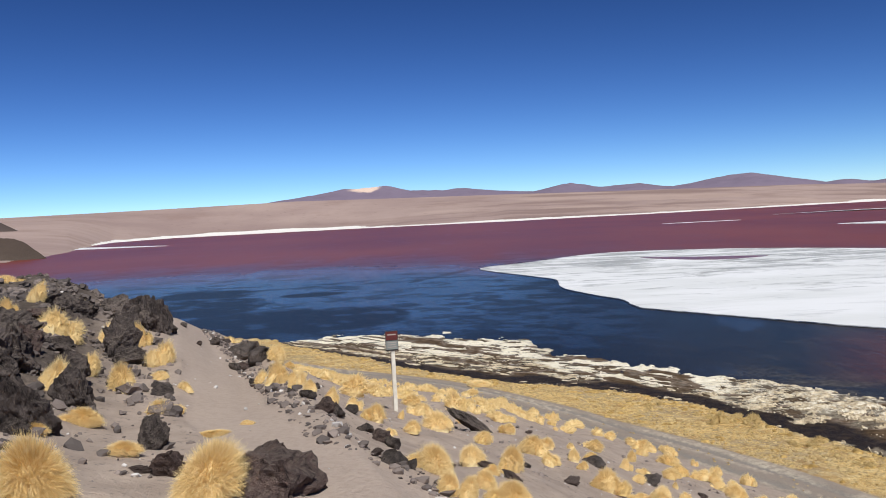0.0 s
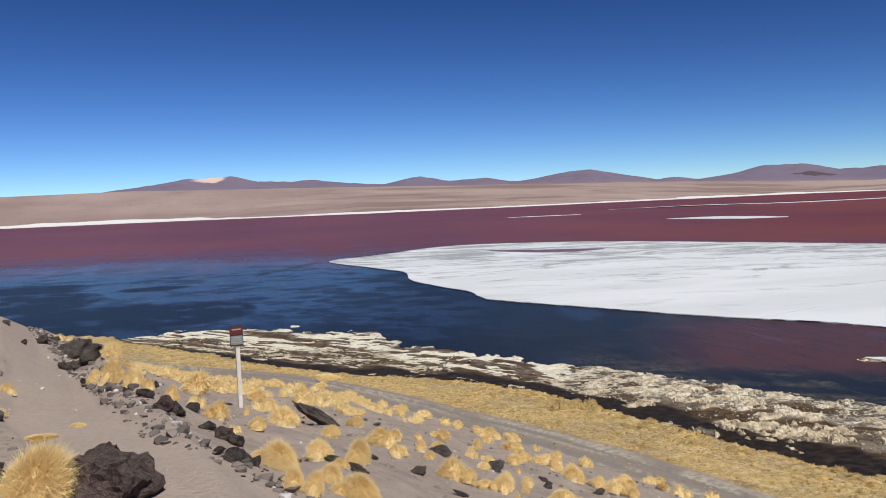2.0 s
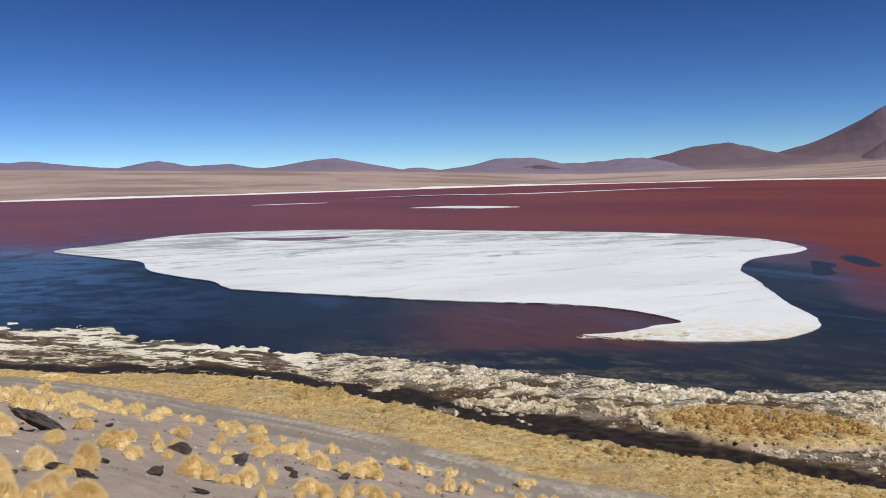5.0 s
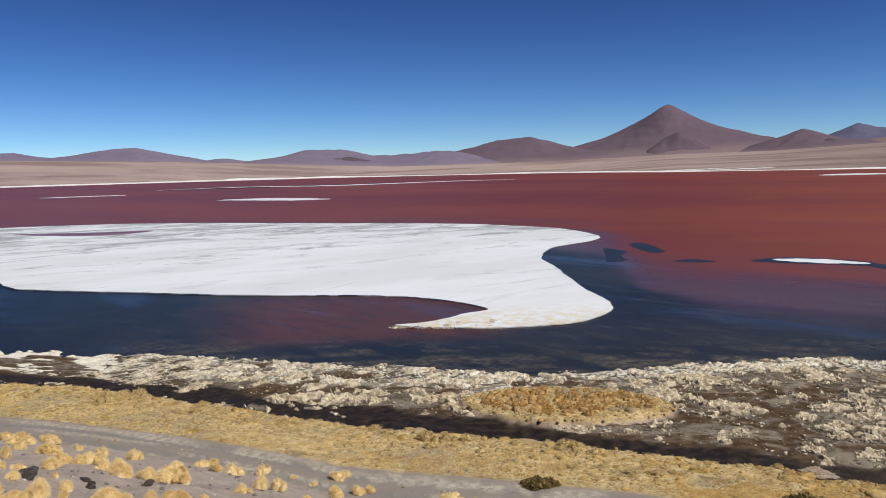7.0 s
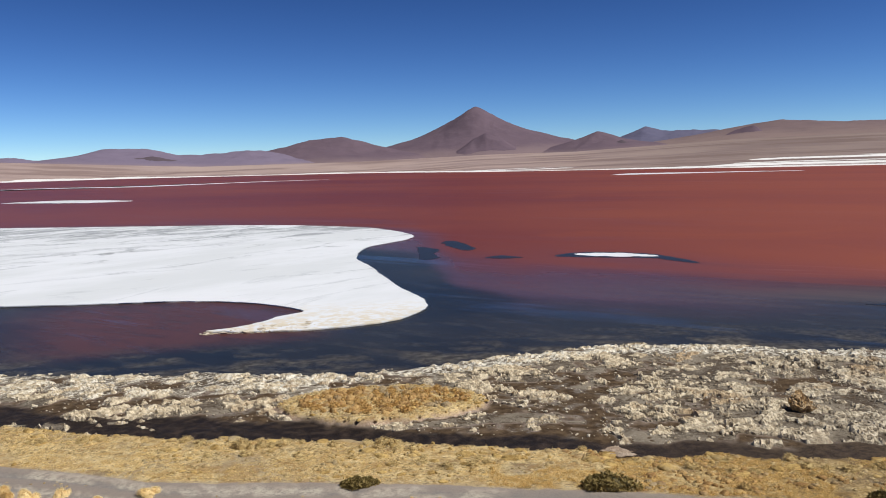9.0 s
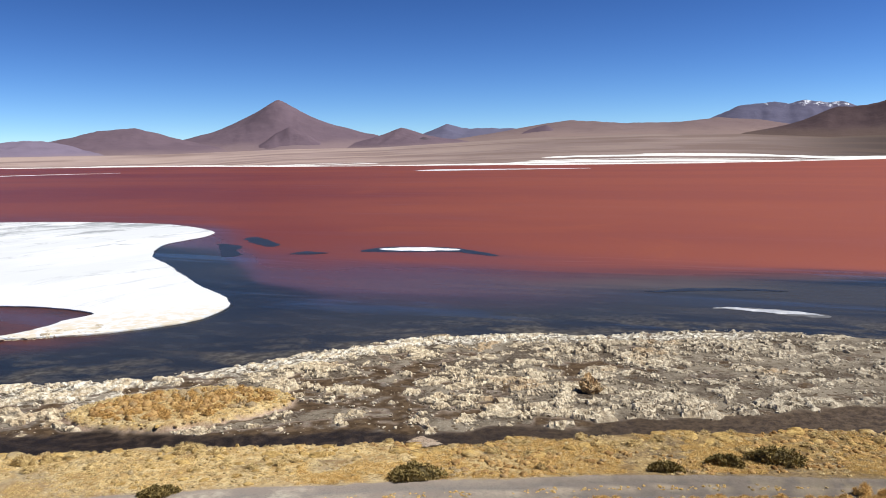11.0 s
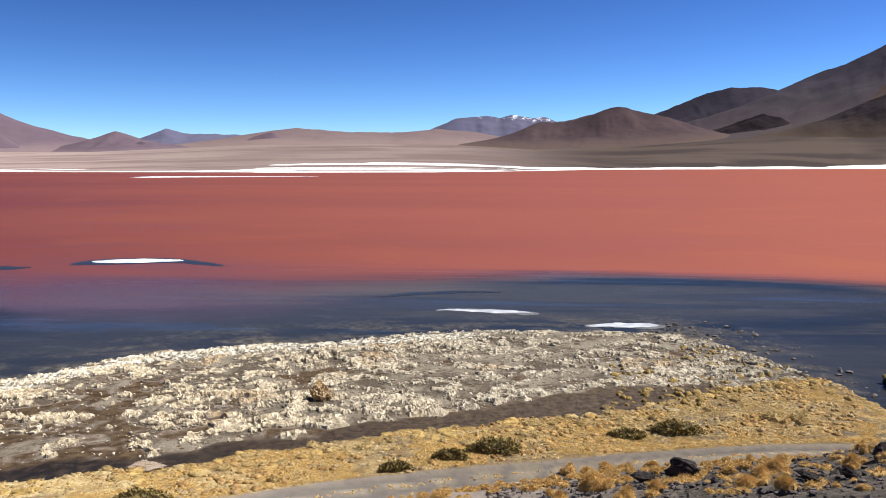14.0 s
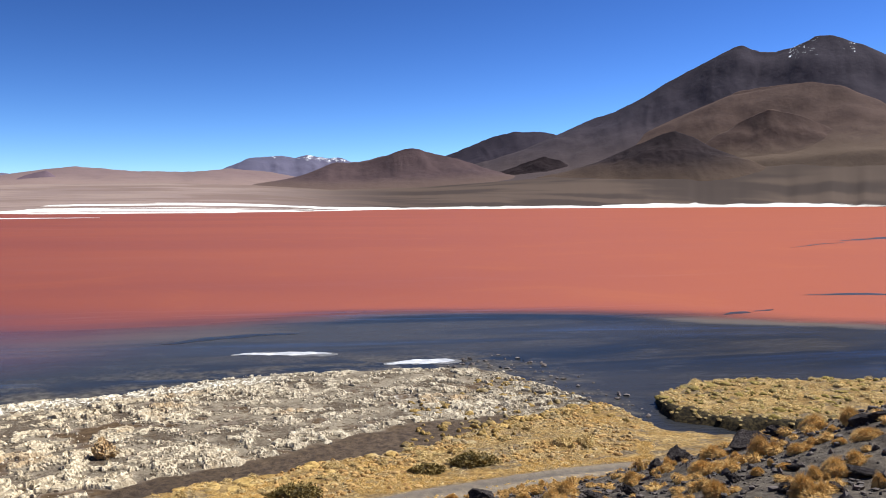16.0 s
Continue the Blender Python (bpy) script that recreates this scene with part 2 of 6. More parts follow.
# ---- materials ----
class Nodes:
    def __init__(self, name):
        self.mat = bpy.data.materials.new(name)
        self.mat.use_nodes = True
        self.nt = self.mat.node_tree
        self.bsdf = self.nt.nodes["Principled BSDF"]
        self.bsdf.inputs["Specular IOR Level"].default_value = 0.25

    def node(self, kind, **props):
        n = self.nt.nodes.new(kind)
        for k, v in props.items():
            setattr(n, k, v)
        return n

    def put(self, value, socket):
        if isinstance(value, bpy.types.NodeSocket):
            self.nt.links.new(value, socket)
        else:
            socket.default_value = value

    def coords(self, scale=(1, 1, 1), kind="Object"):
        m = self.node("ShaderNodeMapping")
        m.inputs["Scale"].default_value = scale
        self.put(self.node("ShaderNodeTexCoord").outputs[kind], m.inputs["Vector"])
        return m.outputs[0]

    def world_coords(self, scale=(1, 1, 1), turn=0):
        m = self.node("ShaderNodeMapping")
        m.inputs["Scale"].default_value = scale
        m.inputs["Rotation"].default_value = (0, 0, radians(turn))
        self.put(self.node("ShaderNodeNewGeometry").outputs["Position"], m.inputs["Vector"])
        return m.outputs[0]

    def noise(self, scale, detail=4, rough=0.55, vector=None, warp=0.0):
        n = self.node("ShaderNodeTexNoise")
        n.inputs["Scale"].default_value, n.inputs["Detail"].default_value, n.inputs["Roughness"].default_value = scale, detail, rough
        n.inputs["Distortion"].default_value = warp
        if vector is not None:
            self.put(vector, n.inputs["Vector"])
        return n.outputs["Fac"]

    def math(self, op, a, b=0.0, c=0.0):
        n = self.node("ShaderNodeMath", operation=op)
        for value, socket in zip((a, b, c), n.inputs):
            self.put(value, socket)
        return n.outputs[0]

    def ramp(self, fac, lo, hi, a=0.0, b=1.0):
        n = self.node("ShaderNodeMapRange", clamp=True, interpolation_type="SMOOTHSTEP")
        for value, socket in zip((fac, lo, hi, a, b), n.inputs):
            self.put(value, socket)
        return n.outputs[0]

    def mix(self, fac, a, b):
        n = self.node("ShaderNodeMix", data_type="RGBA")
        self.put(fac, n.inputs[0])
        self.put(a, n.inputs[6])
        self.put(b, n.inputs[7])
        return n.outputs[2]

    def attr(self, name):
        return self.node("ShaderNodeAttribute", attribute_name=name).outputs["Fac"]

    def bump(self, value, strength, distance):
        n = self.node("ShaderNodeBump")
        n.inputs["Strength"].default_value, n.inputs["Distance"].default_value = strength, distance
        self.put(value, n.inputs["Height"])
        self.put(n.outputs[0], self.bsdf.inputs["Normal"])

    def done(self, color, rough=0.9):
        self.put(color, self.bsdf.inputs["Base Color"])
        self.put(rough, self.bsdf.inputs["Roughness"])
        if isinstance(rough, float) and rough > 0.84:
            self.bsdf.inputs["Specular IOR Level"].default_value = 0.06
        return self.mat


def rgb(r, g, b):
    return (r, g, b, 1)


def ground_material():
    m = Nodes("ground")
    p = m.world_coords()
    big, mid, fine, grit = m.noise(0.25, 4, 0.6, p), m.noise(1.7, 5, 0.6, p), m.noise(14, 4, 0.65, p), m.noise(60, 3, 0.6, p)
    sand = m.mix(m.ramp(mid, 0.3, 0.7), rgb(0.325, 0.258, 0.208), rgb(0.42, 0.338, 0.272))
    sand = m.mix(m.ramp(fine, 0.55, 0.72), sand, rgb(0.19, 0.155, 0.133))
    sand = m.mix(m.ramp(grit, 0.62, 0.75), sand, rgb(0.40, 0.35, 0.31))
    sand = m.mix(m.attr("stony"), sand, m.mix(m.ramp(m.noise(3.2, 6, 0.75, p), 0.38, 0.66), rgb(0.016, 0.013, 0.012), m.mix(m.ramp(m.noise(6, 6, 0.78, p), 0.44, 0.62), rgb(0.050, 0.041, 0.037), rgb(0.135, 0.112, 0.096))))
    # eastern sand, straw and track are darkened in place of weaker light
    sand = m.mix(m.math("MULTIPLY", m.attr("east_tone"), 0.6), sand, m.mix(m.ramp(m.noise(4, 6, 0.75, p), 0.38, 0.64), rgb(0.085, 0.070, 0.055), rgb(0.21, 0.178, 0.138)))
    c = m.mix(m.math("MULTIPLY", m.attr("path"), 0.8), sand, m.mix(m.ramp(fine, 0.3, 0.7), rgb(0.375, 0.298, 0.242), rgb(0.45, 0.362, 0.295)))
    straw = m.mix(m.ramp(mid, 0.35, 0.65), rgb(0.50, 0.328, 0.125), rgb(0.76, 0.58, 0.285))
    straw = m.mix(m.ramp(m.noise(3.4, 6, 0.78, p), 0.50, 0.62, 0, 0.9), straw, rgb(0.20, 0.125, 0.05))
    straw = m.mix(m.ramp(m.noise(5.5, 6, 0.8, p), 0.52, 0.66, 0, 0.85), straw, rgb(0.86, 0.72, 0.43))
    straw = m.mix(m.ramp(m.noise(24, 4, 0.7, p), 0.54, 0.68, 0, 0.65), straw, rgb(0.15, 0.10, 0.042))
    # brown soil patches, more of them eastward to dim the strip
    straw = m.mix(m.ramp(m.math("MULTIPLY_ADD", m.attr("east_tone"), 0.13, m.noise(0.9, 6, 0.72, p)), 0.54, 0.68, 0, 0.85), straw, rgb(0.165, 0.118, 0.066))
    straw = m.mix(m.ramp(big, 0.48, 0.62, 0, 0.45), straw, rgb(0.25, 0.21, 0.165))
    straw = m.mix(m.ramp(m.noise(0.45, 5, 0.7, p), 0.50, 0.64, 0, 0.6), straw, rgb(0.40, 0.235, 0.08))
    # eastern straw: more golden, and darkened because it looks less lit
    straw = m.mix(m.math("MULTIPLY", m.attr("east_tone"), m.ramp(m.noise(0.7, 6, 0.75, p), 0.3, 0.7, 0.3, 0.95)), straw, m.mix(m.ramp(mid, 0.35, 0.65), rgb(0.19, 0.108, 0.030), rgb(0.40, 0.255, 0.082)))
    straw = m.mix(m.math("MULTIPLY", m.attr("east_tone"), m.ramp(m.noise(0.55, 7, 0.78, m.world_coords((1.6, 0.7, 1))), 0.52, 0.60, 0, 0.85)), straw, m.mix(m.ramp(m.noise(7, 5, 0.75, p), 0.4, 0.62), rgb(0.085, 0.066, 0.046), rgb(0.215, 0.178, 0.130)))
    # painted dark flecks stand for the shade between tussocks
    straw = m.mix(m.math("MULTIPLY", m.attr("east_tone"), m.ramp(m.noise(6, 6, 0.82, p), 0.49, 0.60, 0, 0.85)), straw, rgb(0.088, 0.052, 0.020))
    c = m.mix(m.ramp(m.math("ADD", m.attr("grass"), m.math("MULTIPLY", m.math("SUBTRACT", mid, 0.5), 0.8)), 0.4, 0.6), c, straw)
    track = m.mix(m.attr("ruts"), m.mix(m.ramp(fine, 0.35, 0.65), rgb(0.17, 0.147, 0.124), rgb(0.235, 0.202, 0.163)), m.mix(m.ramp(fine, 0.3, 0.7), rgb(0.195, 0.171, 0.148), rgb(0.265, 0.237, 0.204)))
    track = m.mix(m.math("MULTIPLY", m.attr("streak"), m.ramp(m.noise(3.5, 4, 0.7, p), 0.35, 0.6, 0.15, 0.75)), track, rgb(0.56, 0.49, 0.37))
    c = m.mix(m.attr("skirt"), c, m.mix(m.ramp(fine, 0.35, 0.65), rgb(0.34, 0.235, 0.165), rgb(0.60, 0.46, 0.34)))
    track = m.mix(m.math("MULTIPLY", m.attr("east_tone"), 0.78), track, m.mix(m.attr("streak"), rgb(0.085, 0.072, 0.058), rgb(0.27, 0.21, 0.12)))
    c = m.mix(m.math("MULTIPLY", m.attr("road"), m.math("MULTIPLY_ADD", m.attr("ruts"), 0.35, m.ramp(mid, 0.35, 0.65, 0.45, 0.75))), c, track)
    wet = m.mix(m.ramp(mid, 0.35, 0.7), rgb(0.054, 0.034, 0.018), rgb(0.128, 0.085, 0.048))
    wet = m.mix(m.ramp(m.noise(0.6, 5, 0.7, p), 0.52, 0.66, 0, 0.8), wet, rgb(0.19, 0.162, 0.132))
    c = m.mix(m.attr("wet"), c, wet)
    c = m.mix(m.attr("channel"), c, m.mix(m.attr("east_tone"), m.mix(m.ramp(mid, 0.4, 0.7), rgb(0.016, 0.012, 0.010), rgb(0.055, 0.038, 0.027)), m.mix(m.ramp(m.noise(2.2, 7, 0.78, p), 0.40, 0.62), rgb(0.040, 0.027, 0.017), rgb(0.125, 0.088, 0.055))))
    # near side of the bank: dark soil with its shade painted in
    c = m.mix(m.attr("bank_shade"), c, m.mix(m.ramp(m.noise(5, 4, 0.7, p), 0.4, 0.65), rgb(0.010, 0.008, 0.006), rgb(0.060, 0.045, 0.020)))
    white = m.mix(m.ramp(m.noise(3.2, 5, 0.7, p), 0.40, 0.66), rgb(0.060, 0.040, 0.023), rgb(0.145, 0.104, 0.066))
    white = m.mix(m.ramp(m.noise(0.35, 4, 0.6, p), 0.52, 0.68), white, rgb(0.12, 0.10, 0.078))
    white = m.mix(m.ramp(m.noise(0.11, 4, 0.65, p), 0.60, 0.68, 0, 0.6), white, rgb(0.20, 0.175, 0.14))
    c = m.mix(m.ramp(m.math("ADD", m.attr("crust"), m.math("MULTIPLY", m.math("SUBTRACT", fine, 0.5), 0.9)), 0.45, 0.75), c, white)
    q = m.world_coords((0.0016, 0.0016, 0.0016))
    plain = m.mix(m.ramp(m.noise(1.0, 5, 0.6, q), 0.35, 0.65), rgb(0.305, 0.222, 0.197), rgb(0.39, 0.293, 0.252))
    plain = m.mix(m.ramp(m.noise(3.0, 5, 0.65, q), 0.5, 0.7, 0, 0.6), plain, rgb(0.26, 0.18, 0.15))
    plain = m.mix(m.ramp(m.attr("drift"), 0.50, 0.66, 0, 0.75), plain, rgb(0.225, 0.155, 0.132))
    plain = m.mix(m.ramp(m.attr("drift"), 0.46, 0.34, 0, 0.5), plain, rgb(0.44, 0.33, 0.27))
    plain = m.mix(m.ramp(m.noise(22, 4, 0.7, q), 0.58, 0.72, 0, 0.5), plain, rgb(0.19, 0.135, 0.115))
    plain = m.mix(m.attr("dun"), plain, m.mix(m.ramp(m.attr("drift"), 0.36, 0.64), rgb(0.050, 0.036, 0.030), rgb(0.090, 0.064, 0.049)))
    c = m.mix(m.attr("far"), c, plain)
    c = m.mix(m.ramp(m.math("ADD", m.attr("salt"), m.math("MULTIPLY", m.math("ADD", m.math("SUBTRACT", m.noise(6, 4, 0.6, q), 0.5), m.math("SUBTRACT", m.noise(0.9, 5, 0.7, p), 0.5)), 0.6)), 0.4, 0.55), c, rgb(0.78, 0.75, 0.69))
    m.bump(m.math("ADD", m.math("ADD", fine, m.math("MULTIPLY", grit, 0.4)), m.math("MULTIPLY", m.math("ADD", m.attr("grass"), m.attr("stony")), m.math("MULTIPLY", m.noise(5, 5, 0.75, p), 4.0))), 0.8, 0.035)
    m.bsdf.inputs["Specular IOR Level"].default_value = 0.08
    return m.done(c, m.ramp(m.attr("channel"), 0, 1, 0.92, 0.6))


def water_material():
    m = Nodes("lake_water")
    p = m.world_coords()
    streak = m.noise(0.05, 5, 0.6, m.world_coords((1.0, 0.28, 1), 35), 0.6)
    slick = m.noise(0.018, 8, 0.62, m.world_coords((0.55, 1.0, 1), 8), 3.0)
    fine = m.noise(0.6, 4, 0.65, m.world_coords((1, 0.35, 1), 20))
    band = m.noise(0.09, 6, 0.62, m.world_coords((1.0, 0.16, 1), 78), 0.7)
    wide = m.noise(0.006, 4, 0.55, m.world_coords((1, 0.5, 1), 30))
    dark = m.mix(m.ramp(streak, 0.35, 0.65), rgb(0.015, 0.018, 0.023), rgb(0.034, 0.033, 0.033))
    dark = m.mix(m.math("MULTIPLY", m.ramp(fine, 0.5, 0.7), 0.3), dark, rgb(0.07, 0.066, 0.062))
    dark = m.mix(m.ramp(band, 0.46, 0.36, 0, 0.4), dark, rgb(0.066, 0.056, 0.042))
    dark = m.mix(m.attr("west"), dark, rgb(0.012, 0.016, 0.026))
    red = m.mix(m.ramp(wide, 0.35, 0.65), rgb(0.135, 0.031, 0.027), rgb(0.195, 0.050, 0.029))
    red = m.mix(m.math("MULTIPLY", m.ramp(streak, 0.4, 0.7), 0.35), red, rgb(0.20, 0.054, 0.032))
    # red brightened by bearing, for the stronger light on the sun's side
    red = m.mix(m.attr("sunward"), red, rgb(0.338, 0.104, 0.061))
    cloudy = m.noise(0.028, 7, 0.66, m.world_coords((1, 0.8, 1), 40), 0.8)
    red = m.mix(m.ramp(cloudy, 0.50, 0.70, 0, 0.28), red, m.mix(m.attr("sunward"), rgb(0.125, 0.036, 0.034), rgb(0.30, 0.098, 0.070)))
    red = m.mix(m.ramp(cloudy, 0.46, 0.30, 0, 0.25), red, m.mix(m.attr("sunward"), rgb(0.25, 0.066, 0.026), rgb(0.43, 0.148, 0.060)))
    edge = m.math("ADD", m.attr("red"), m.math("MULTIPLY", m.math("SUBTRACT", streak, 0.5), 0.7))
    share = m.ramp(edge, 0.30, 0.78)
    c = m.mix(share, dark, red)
    # purple of the mirrored sky, painted over the red edge by bearing
    veil = m.math("MULTIPLY", m.math("MULTIPLY", m.ramp(edge, 0.10, 0.38), m.ramp(edge, 1.0, 0.62)), m.attr("sky_veil"))
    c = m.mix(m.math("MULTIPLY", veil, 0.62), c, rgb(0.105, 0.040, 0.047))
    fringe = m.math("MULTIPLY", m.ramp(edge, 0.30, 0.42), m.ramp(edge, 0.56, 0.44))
    c = m.mix(m.math("MULTIPLY", fringe, m.math("MULTIPLY", m.math("MULTIPLY", m.ramp(streak, 0.3, 0.6), m.attr("sunward")), 0.6)), c, rgb(0.15, 0.145, 0.115))
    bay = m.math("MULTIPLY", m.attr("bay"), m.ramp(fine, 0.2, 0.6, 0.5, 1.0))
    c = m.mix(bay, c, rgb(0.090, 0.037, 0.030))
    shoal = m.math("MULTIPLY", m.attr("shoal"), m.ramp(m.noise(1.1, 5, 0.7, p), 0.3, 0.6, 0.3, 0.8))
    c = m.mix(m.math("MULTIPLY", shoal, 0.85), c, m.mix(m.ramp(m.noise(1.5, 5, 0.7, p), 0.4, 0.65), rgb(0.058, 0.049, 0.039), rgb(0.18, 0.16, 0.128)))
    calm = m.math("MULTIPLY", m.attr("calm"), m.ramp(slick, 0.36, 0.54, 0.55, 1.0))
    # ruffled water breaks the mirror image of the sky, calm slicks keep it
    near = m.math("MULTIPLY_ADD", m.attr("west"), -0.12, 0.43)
    near = m.math("MULTIPLY_ADD", m.attr("sunward"), -0.05, near)
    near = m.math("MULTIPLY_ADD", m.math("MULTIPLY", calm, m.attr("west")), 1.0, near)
    # sky sheen on the red water, raised toward the west by bearing
    away = m.math("MULTIPLY_ADD", m.attr("west_sheen"), 0.56, 0.24)
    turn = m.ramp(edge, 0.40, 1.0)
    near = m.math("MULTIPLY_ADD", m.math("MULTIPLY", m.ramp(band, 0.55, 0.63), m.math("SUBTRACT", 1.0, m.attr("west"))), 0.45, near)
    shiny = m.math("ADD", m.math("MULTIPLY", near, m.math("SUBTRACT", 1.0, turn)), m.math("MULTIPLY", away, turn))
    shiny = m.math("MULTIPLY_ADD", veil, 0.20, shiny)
    # extra blue sky sheen put into streaks of the far eastern shallows
    shiny = m.math("MULTIPLY_ADD", m.math("MULTIPLY", m.attr("far_sheen"), m.ramp(band, 0.46, 0.60)), 0.55, shiny)
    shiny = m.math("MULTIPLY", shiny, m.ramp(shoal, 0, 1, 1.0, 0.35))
    flat = m.node("ShaderNodeBsdfDiffuse")
    m.put(c, flat.inputs["Color"])
    both = m.node("ShaderNodeMixShader")
    m.put(shiny, both.inputs[0])
    m.put(flat.outputs[0], both.inputs[1])
    m.put(m.bsdf.outputs[0], both.inputs[2])
    m.put(both.outputs[0], m.nt.nodes["Material Output"].inputs["Surface"])
    m.bump(m.math("ADD", m.noise(0.9, 4, 0.6, m.world_coords((1, 0.5, 1), 20)), m.math("MULTIPLY", m.noise(5, 3, 0.6, p), 0.25)), 0.35, 0.10)
    m.bsdf.inputs["IOR"].default_value = 1.33
    return m.done(c, m.math("MULTIPLY_ADD", share, 0.12, 0.22))


def salt_material():
    m = Nodes("salt")
    p = m.world_coords()
    big, mid = m.noise(0.06, 5, 0.6, m.world_coords((0.5, 1, 1), -16)), m.noise(0.8, 5, 0.65, p)
    c = m.mix(m.ramp(big, 0.4, 0.62), rgb(0.735, 0.74, 0.735), rgb(0.65, 0.66, 0.645))
    c = m.mix(m.ramp(mid, 0.55, 0.75, 0, 0.4), c, rgb(0.68, 0.67, 0.63))
    vein = m.noise(0.055, 8, 0.75, m.world_coords((0.35, 1, 1), -30), 2.2)
    c = m.mix(m.math("MULTIPLY", m.ramp(vein, 0.55, 0.66, 0, 0.5), m.attr("grey")), c, rgb(0.40, 0.415, 0.41))
    streak = m.noise(0.11, 7, 0.72, m.world_coords((0.42, 1, 1), -16), 1.2)
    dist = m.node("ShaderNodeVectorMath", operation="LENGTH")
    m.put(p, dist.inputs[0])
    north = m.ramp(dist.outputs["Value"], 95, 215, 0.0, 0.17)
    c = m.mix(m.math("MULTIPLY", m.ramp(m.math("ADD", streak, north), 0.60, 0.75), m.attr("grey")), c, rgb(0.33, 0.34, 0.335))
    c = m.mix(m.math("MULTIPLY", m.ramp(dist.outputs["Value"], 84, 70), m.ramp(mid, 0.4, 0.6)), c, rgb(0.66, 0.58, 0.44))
    m.bump(mid, 0.4, 0.05)
    return m.done(c, 0.75)


def straw_material(name, dark, pale, through_light=0.0):
    m = Nodes(name)
    info = m.node("ShaderNodeObjectInfo").outputs["Random"]
    isl = m.node("ShaderNodeNewGeometry").outputs["Random Per Island"]
    c = m.mix(m.math("MULTIPLY_ADD", isl, 0.7, m.math("MULTIPLY", info, 0.3)), dark, pale)
    if through_light:
        leaf = m.node("ShaderNodeBsdfTranslucent")
        m.put(c, leaf.inputs["Color"])
        both = m.node("ShaderNodeMixShader")
        both.inputs[0].default_value = through_light
        m.put(m.bsdf.outputs[0], both.inputs[1])
        m.put(leaf.outputs[0], both.inputs[2])
        m.put(both.outputs[0], m.nt.nodes["Material Output"].inputs["Surface"])
    return m.done(c, 0.75)


def rock_material(name, a, b, rust, dust=0.0):
    m = Nodes(name)
    p = m.coords()
    n1, n2, n3 = m.noise(2.2, 5, 0.65, p), m.noise(12, 5, 0.65, p), m.noise(50, 3, 0.6, p)
    c = m.mix(m.ramp(n1, 0.35, 0.65), a, b)
    c = m.mix(m.ramp(n2, 0.55, 0.75, 0, 0.8), c, rust)
    c = m.mix(m.ramp(n3, 0.64, 0.76, 0, 0.7), c, rgb(0.27, 0.24, 0.22))
    seam = m.noise(4, 6, 0.7, m.coords((2.5, 2.5, 0.6)), 0.8)
    c = m.mix(m.ramp(seam, 0.44, 0.36, 0, 0.75), c, rgb(0.028, 0.023, 0.022))
    # dust settles on the upper faces
    up = m.node("ShaderNodeSeparateXYZ")
    m.put(m.node("ShaderNodeNewGeometry").outputs["Normal"], up.inputs[0])
    c = m.mix(m.math("MULTIPLY", m.ramp(up.outputs["Z"], 0.35, 0.95, 0, dust), m.ramp(n2, 0.35, 0.6)), c, rgb(0.27, 0.222, 0.182))
    m.bump(m.math("ADD", m.math("ADD", n2, m.math("MULTIPLY", n3, 0.5)), m.math("MULTIPLY", seam, 1.2)), 1.0, 0.07)
    return m.done(c, 0.88)


def mountain_material(name, lower, upper, dark, fade=0.22):
    m = Nodes(name)
    p = m.world_coords((0.004, 0.004, 0.004))
    n1, n2 = m.noise(1.2, 6, 0.6, p), m.noise(2.6, 6, 0.6, p, 0.4)
    h = m.attr("share")
    c = m.mix(m.ramp(m.math("ADD", h, m.math("MULTIPLY", m.math("SUBTRACT", n1, 0.5), 0.14)), 0.0, fade), lower, upper)
    up = m.ramp(h, 0.04, 0.30)
    c = m.mix(m.math("MULTIPLY", m.ramp(n2, 0.40, 0.75, 0, 0.45), up), c, dark)
    c = m.mix(m.ramp(m.math("ADD", m.attr("snow"), m.math("MULTIPLY", m.math("SUBTRACT", m.noise(9, 7, 0.75, m.world_coords((0.004, 0.004, 0.009)), 0.6), 0.5), 1.7)), 0.62, 0.68), c, rgb(0.8, 0.82, 0.85))
    c = m.mix(m.ramp(m.math("ADD", m.attr("pale"), m.math("MULTIPLY", m.math("SUBTRACT", n1, 0.5), 0.8)), 0.36, 0.62), c, rgb(0.66, 0.50, 0.40))
    c = m.mix(m.math("MULTIPLY", m.ramp(m.noise(16, 5, 0.7, m.world_coords((0.004, 0.004, 0.004))), 0.56, 0.72, 0, 0.4), up), c, dark)
    m.bump(m.noise(9, 6, 0.65, p), 0.35, 9)
    return m.done(c, 0.95)


def plain_material(name, color, other, scale=8, rough=0.7, metal=0.0):
    m = Nodes(name)
    m.bsdf.inputs["Metallic"].default_value = metal
    n = m.noise(scale, 5, 0.65, m.coords())
    m.bump(m.noise(scale * 6, 3, 0.6, m.coords()), 0.3, 0.004)
    return m.done(m.mix(m.ramp(n, 0.35, 0.7), color, other), rough)


MUD = plain_material("wet_mud", rgb(0.014, 0.017, 0.022), rgb(0.034, 0.034, 0.036), 1.2, 0.4)
GROUND, WATER, SALT = ground_material(), water_material(), salt_material()
STRAW = straw_material("straw", rgb(0.76, 0.54, 0.21), rgb(0.99, 0.83, 0.48), 0.25)
STRAW_BROWN = straw_material("brown_straw", rgb(0.42, 0.24, 0.07), rgb(0.74, 0.50, 0.19), 0.2)
MARSH_BLADE = straw_material("marsh_blades", rgb(0.58, 0.395, 0.135), rgb(0.95, 0.76, 0.39), 0.2)
GOLD_BLADE = straw_material("golden_blades", rgb(0.46, 0.28, 0.075), rgb(0.84, 0.60, 0.24), 0.2)
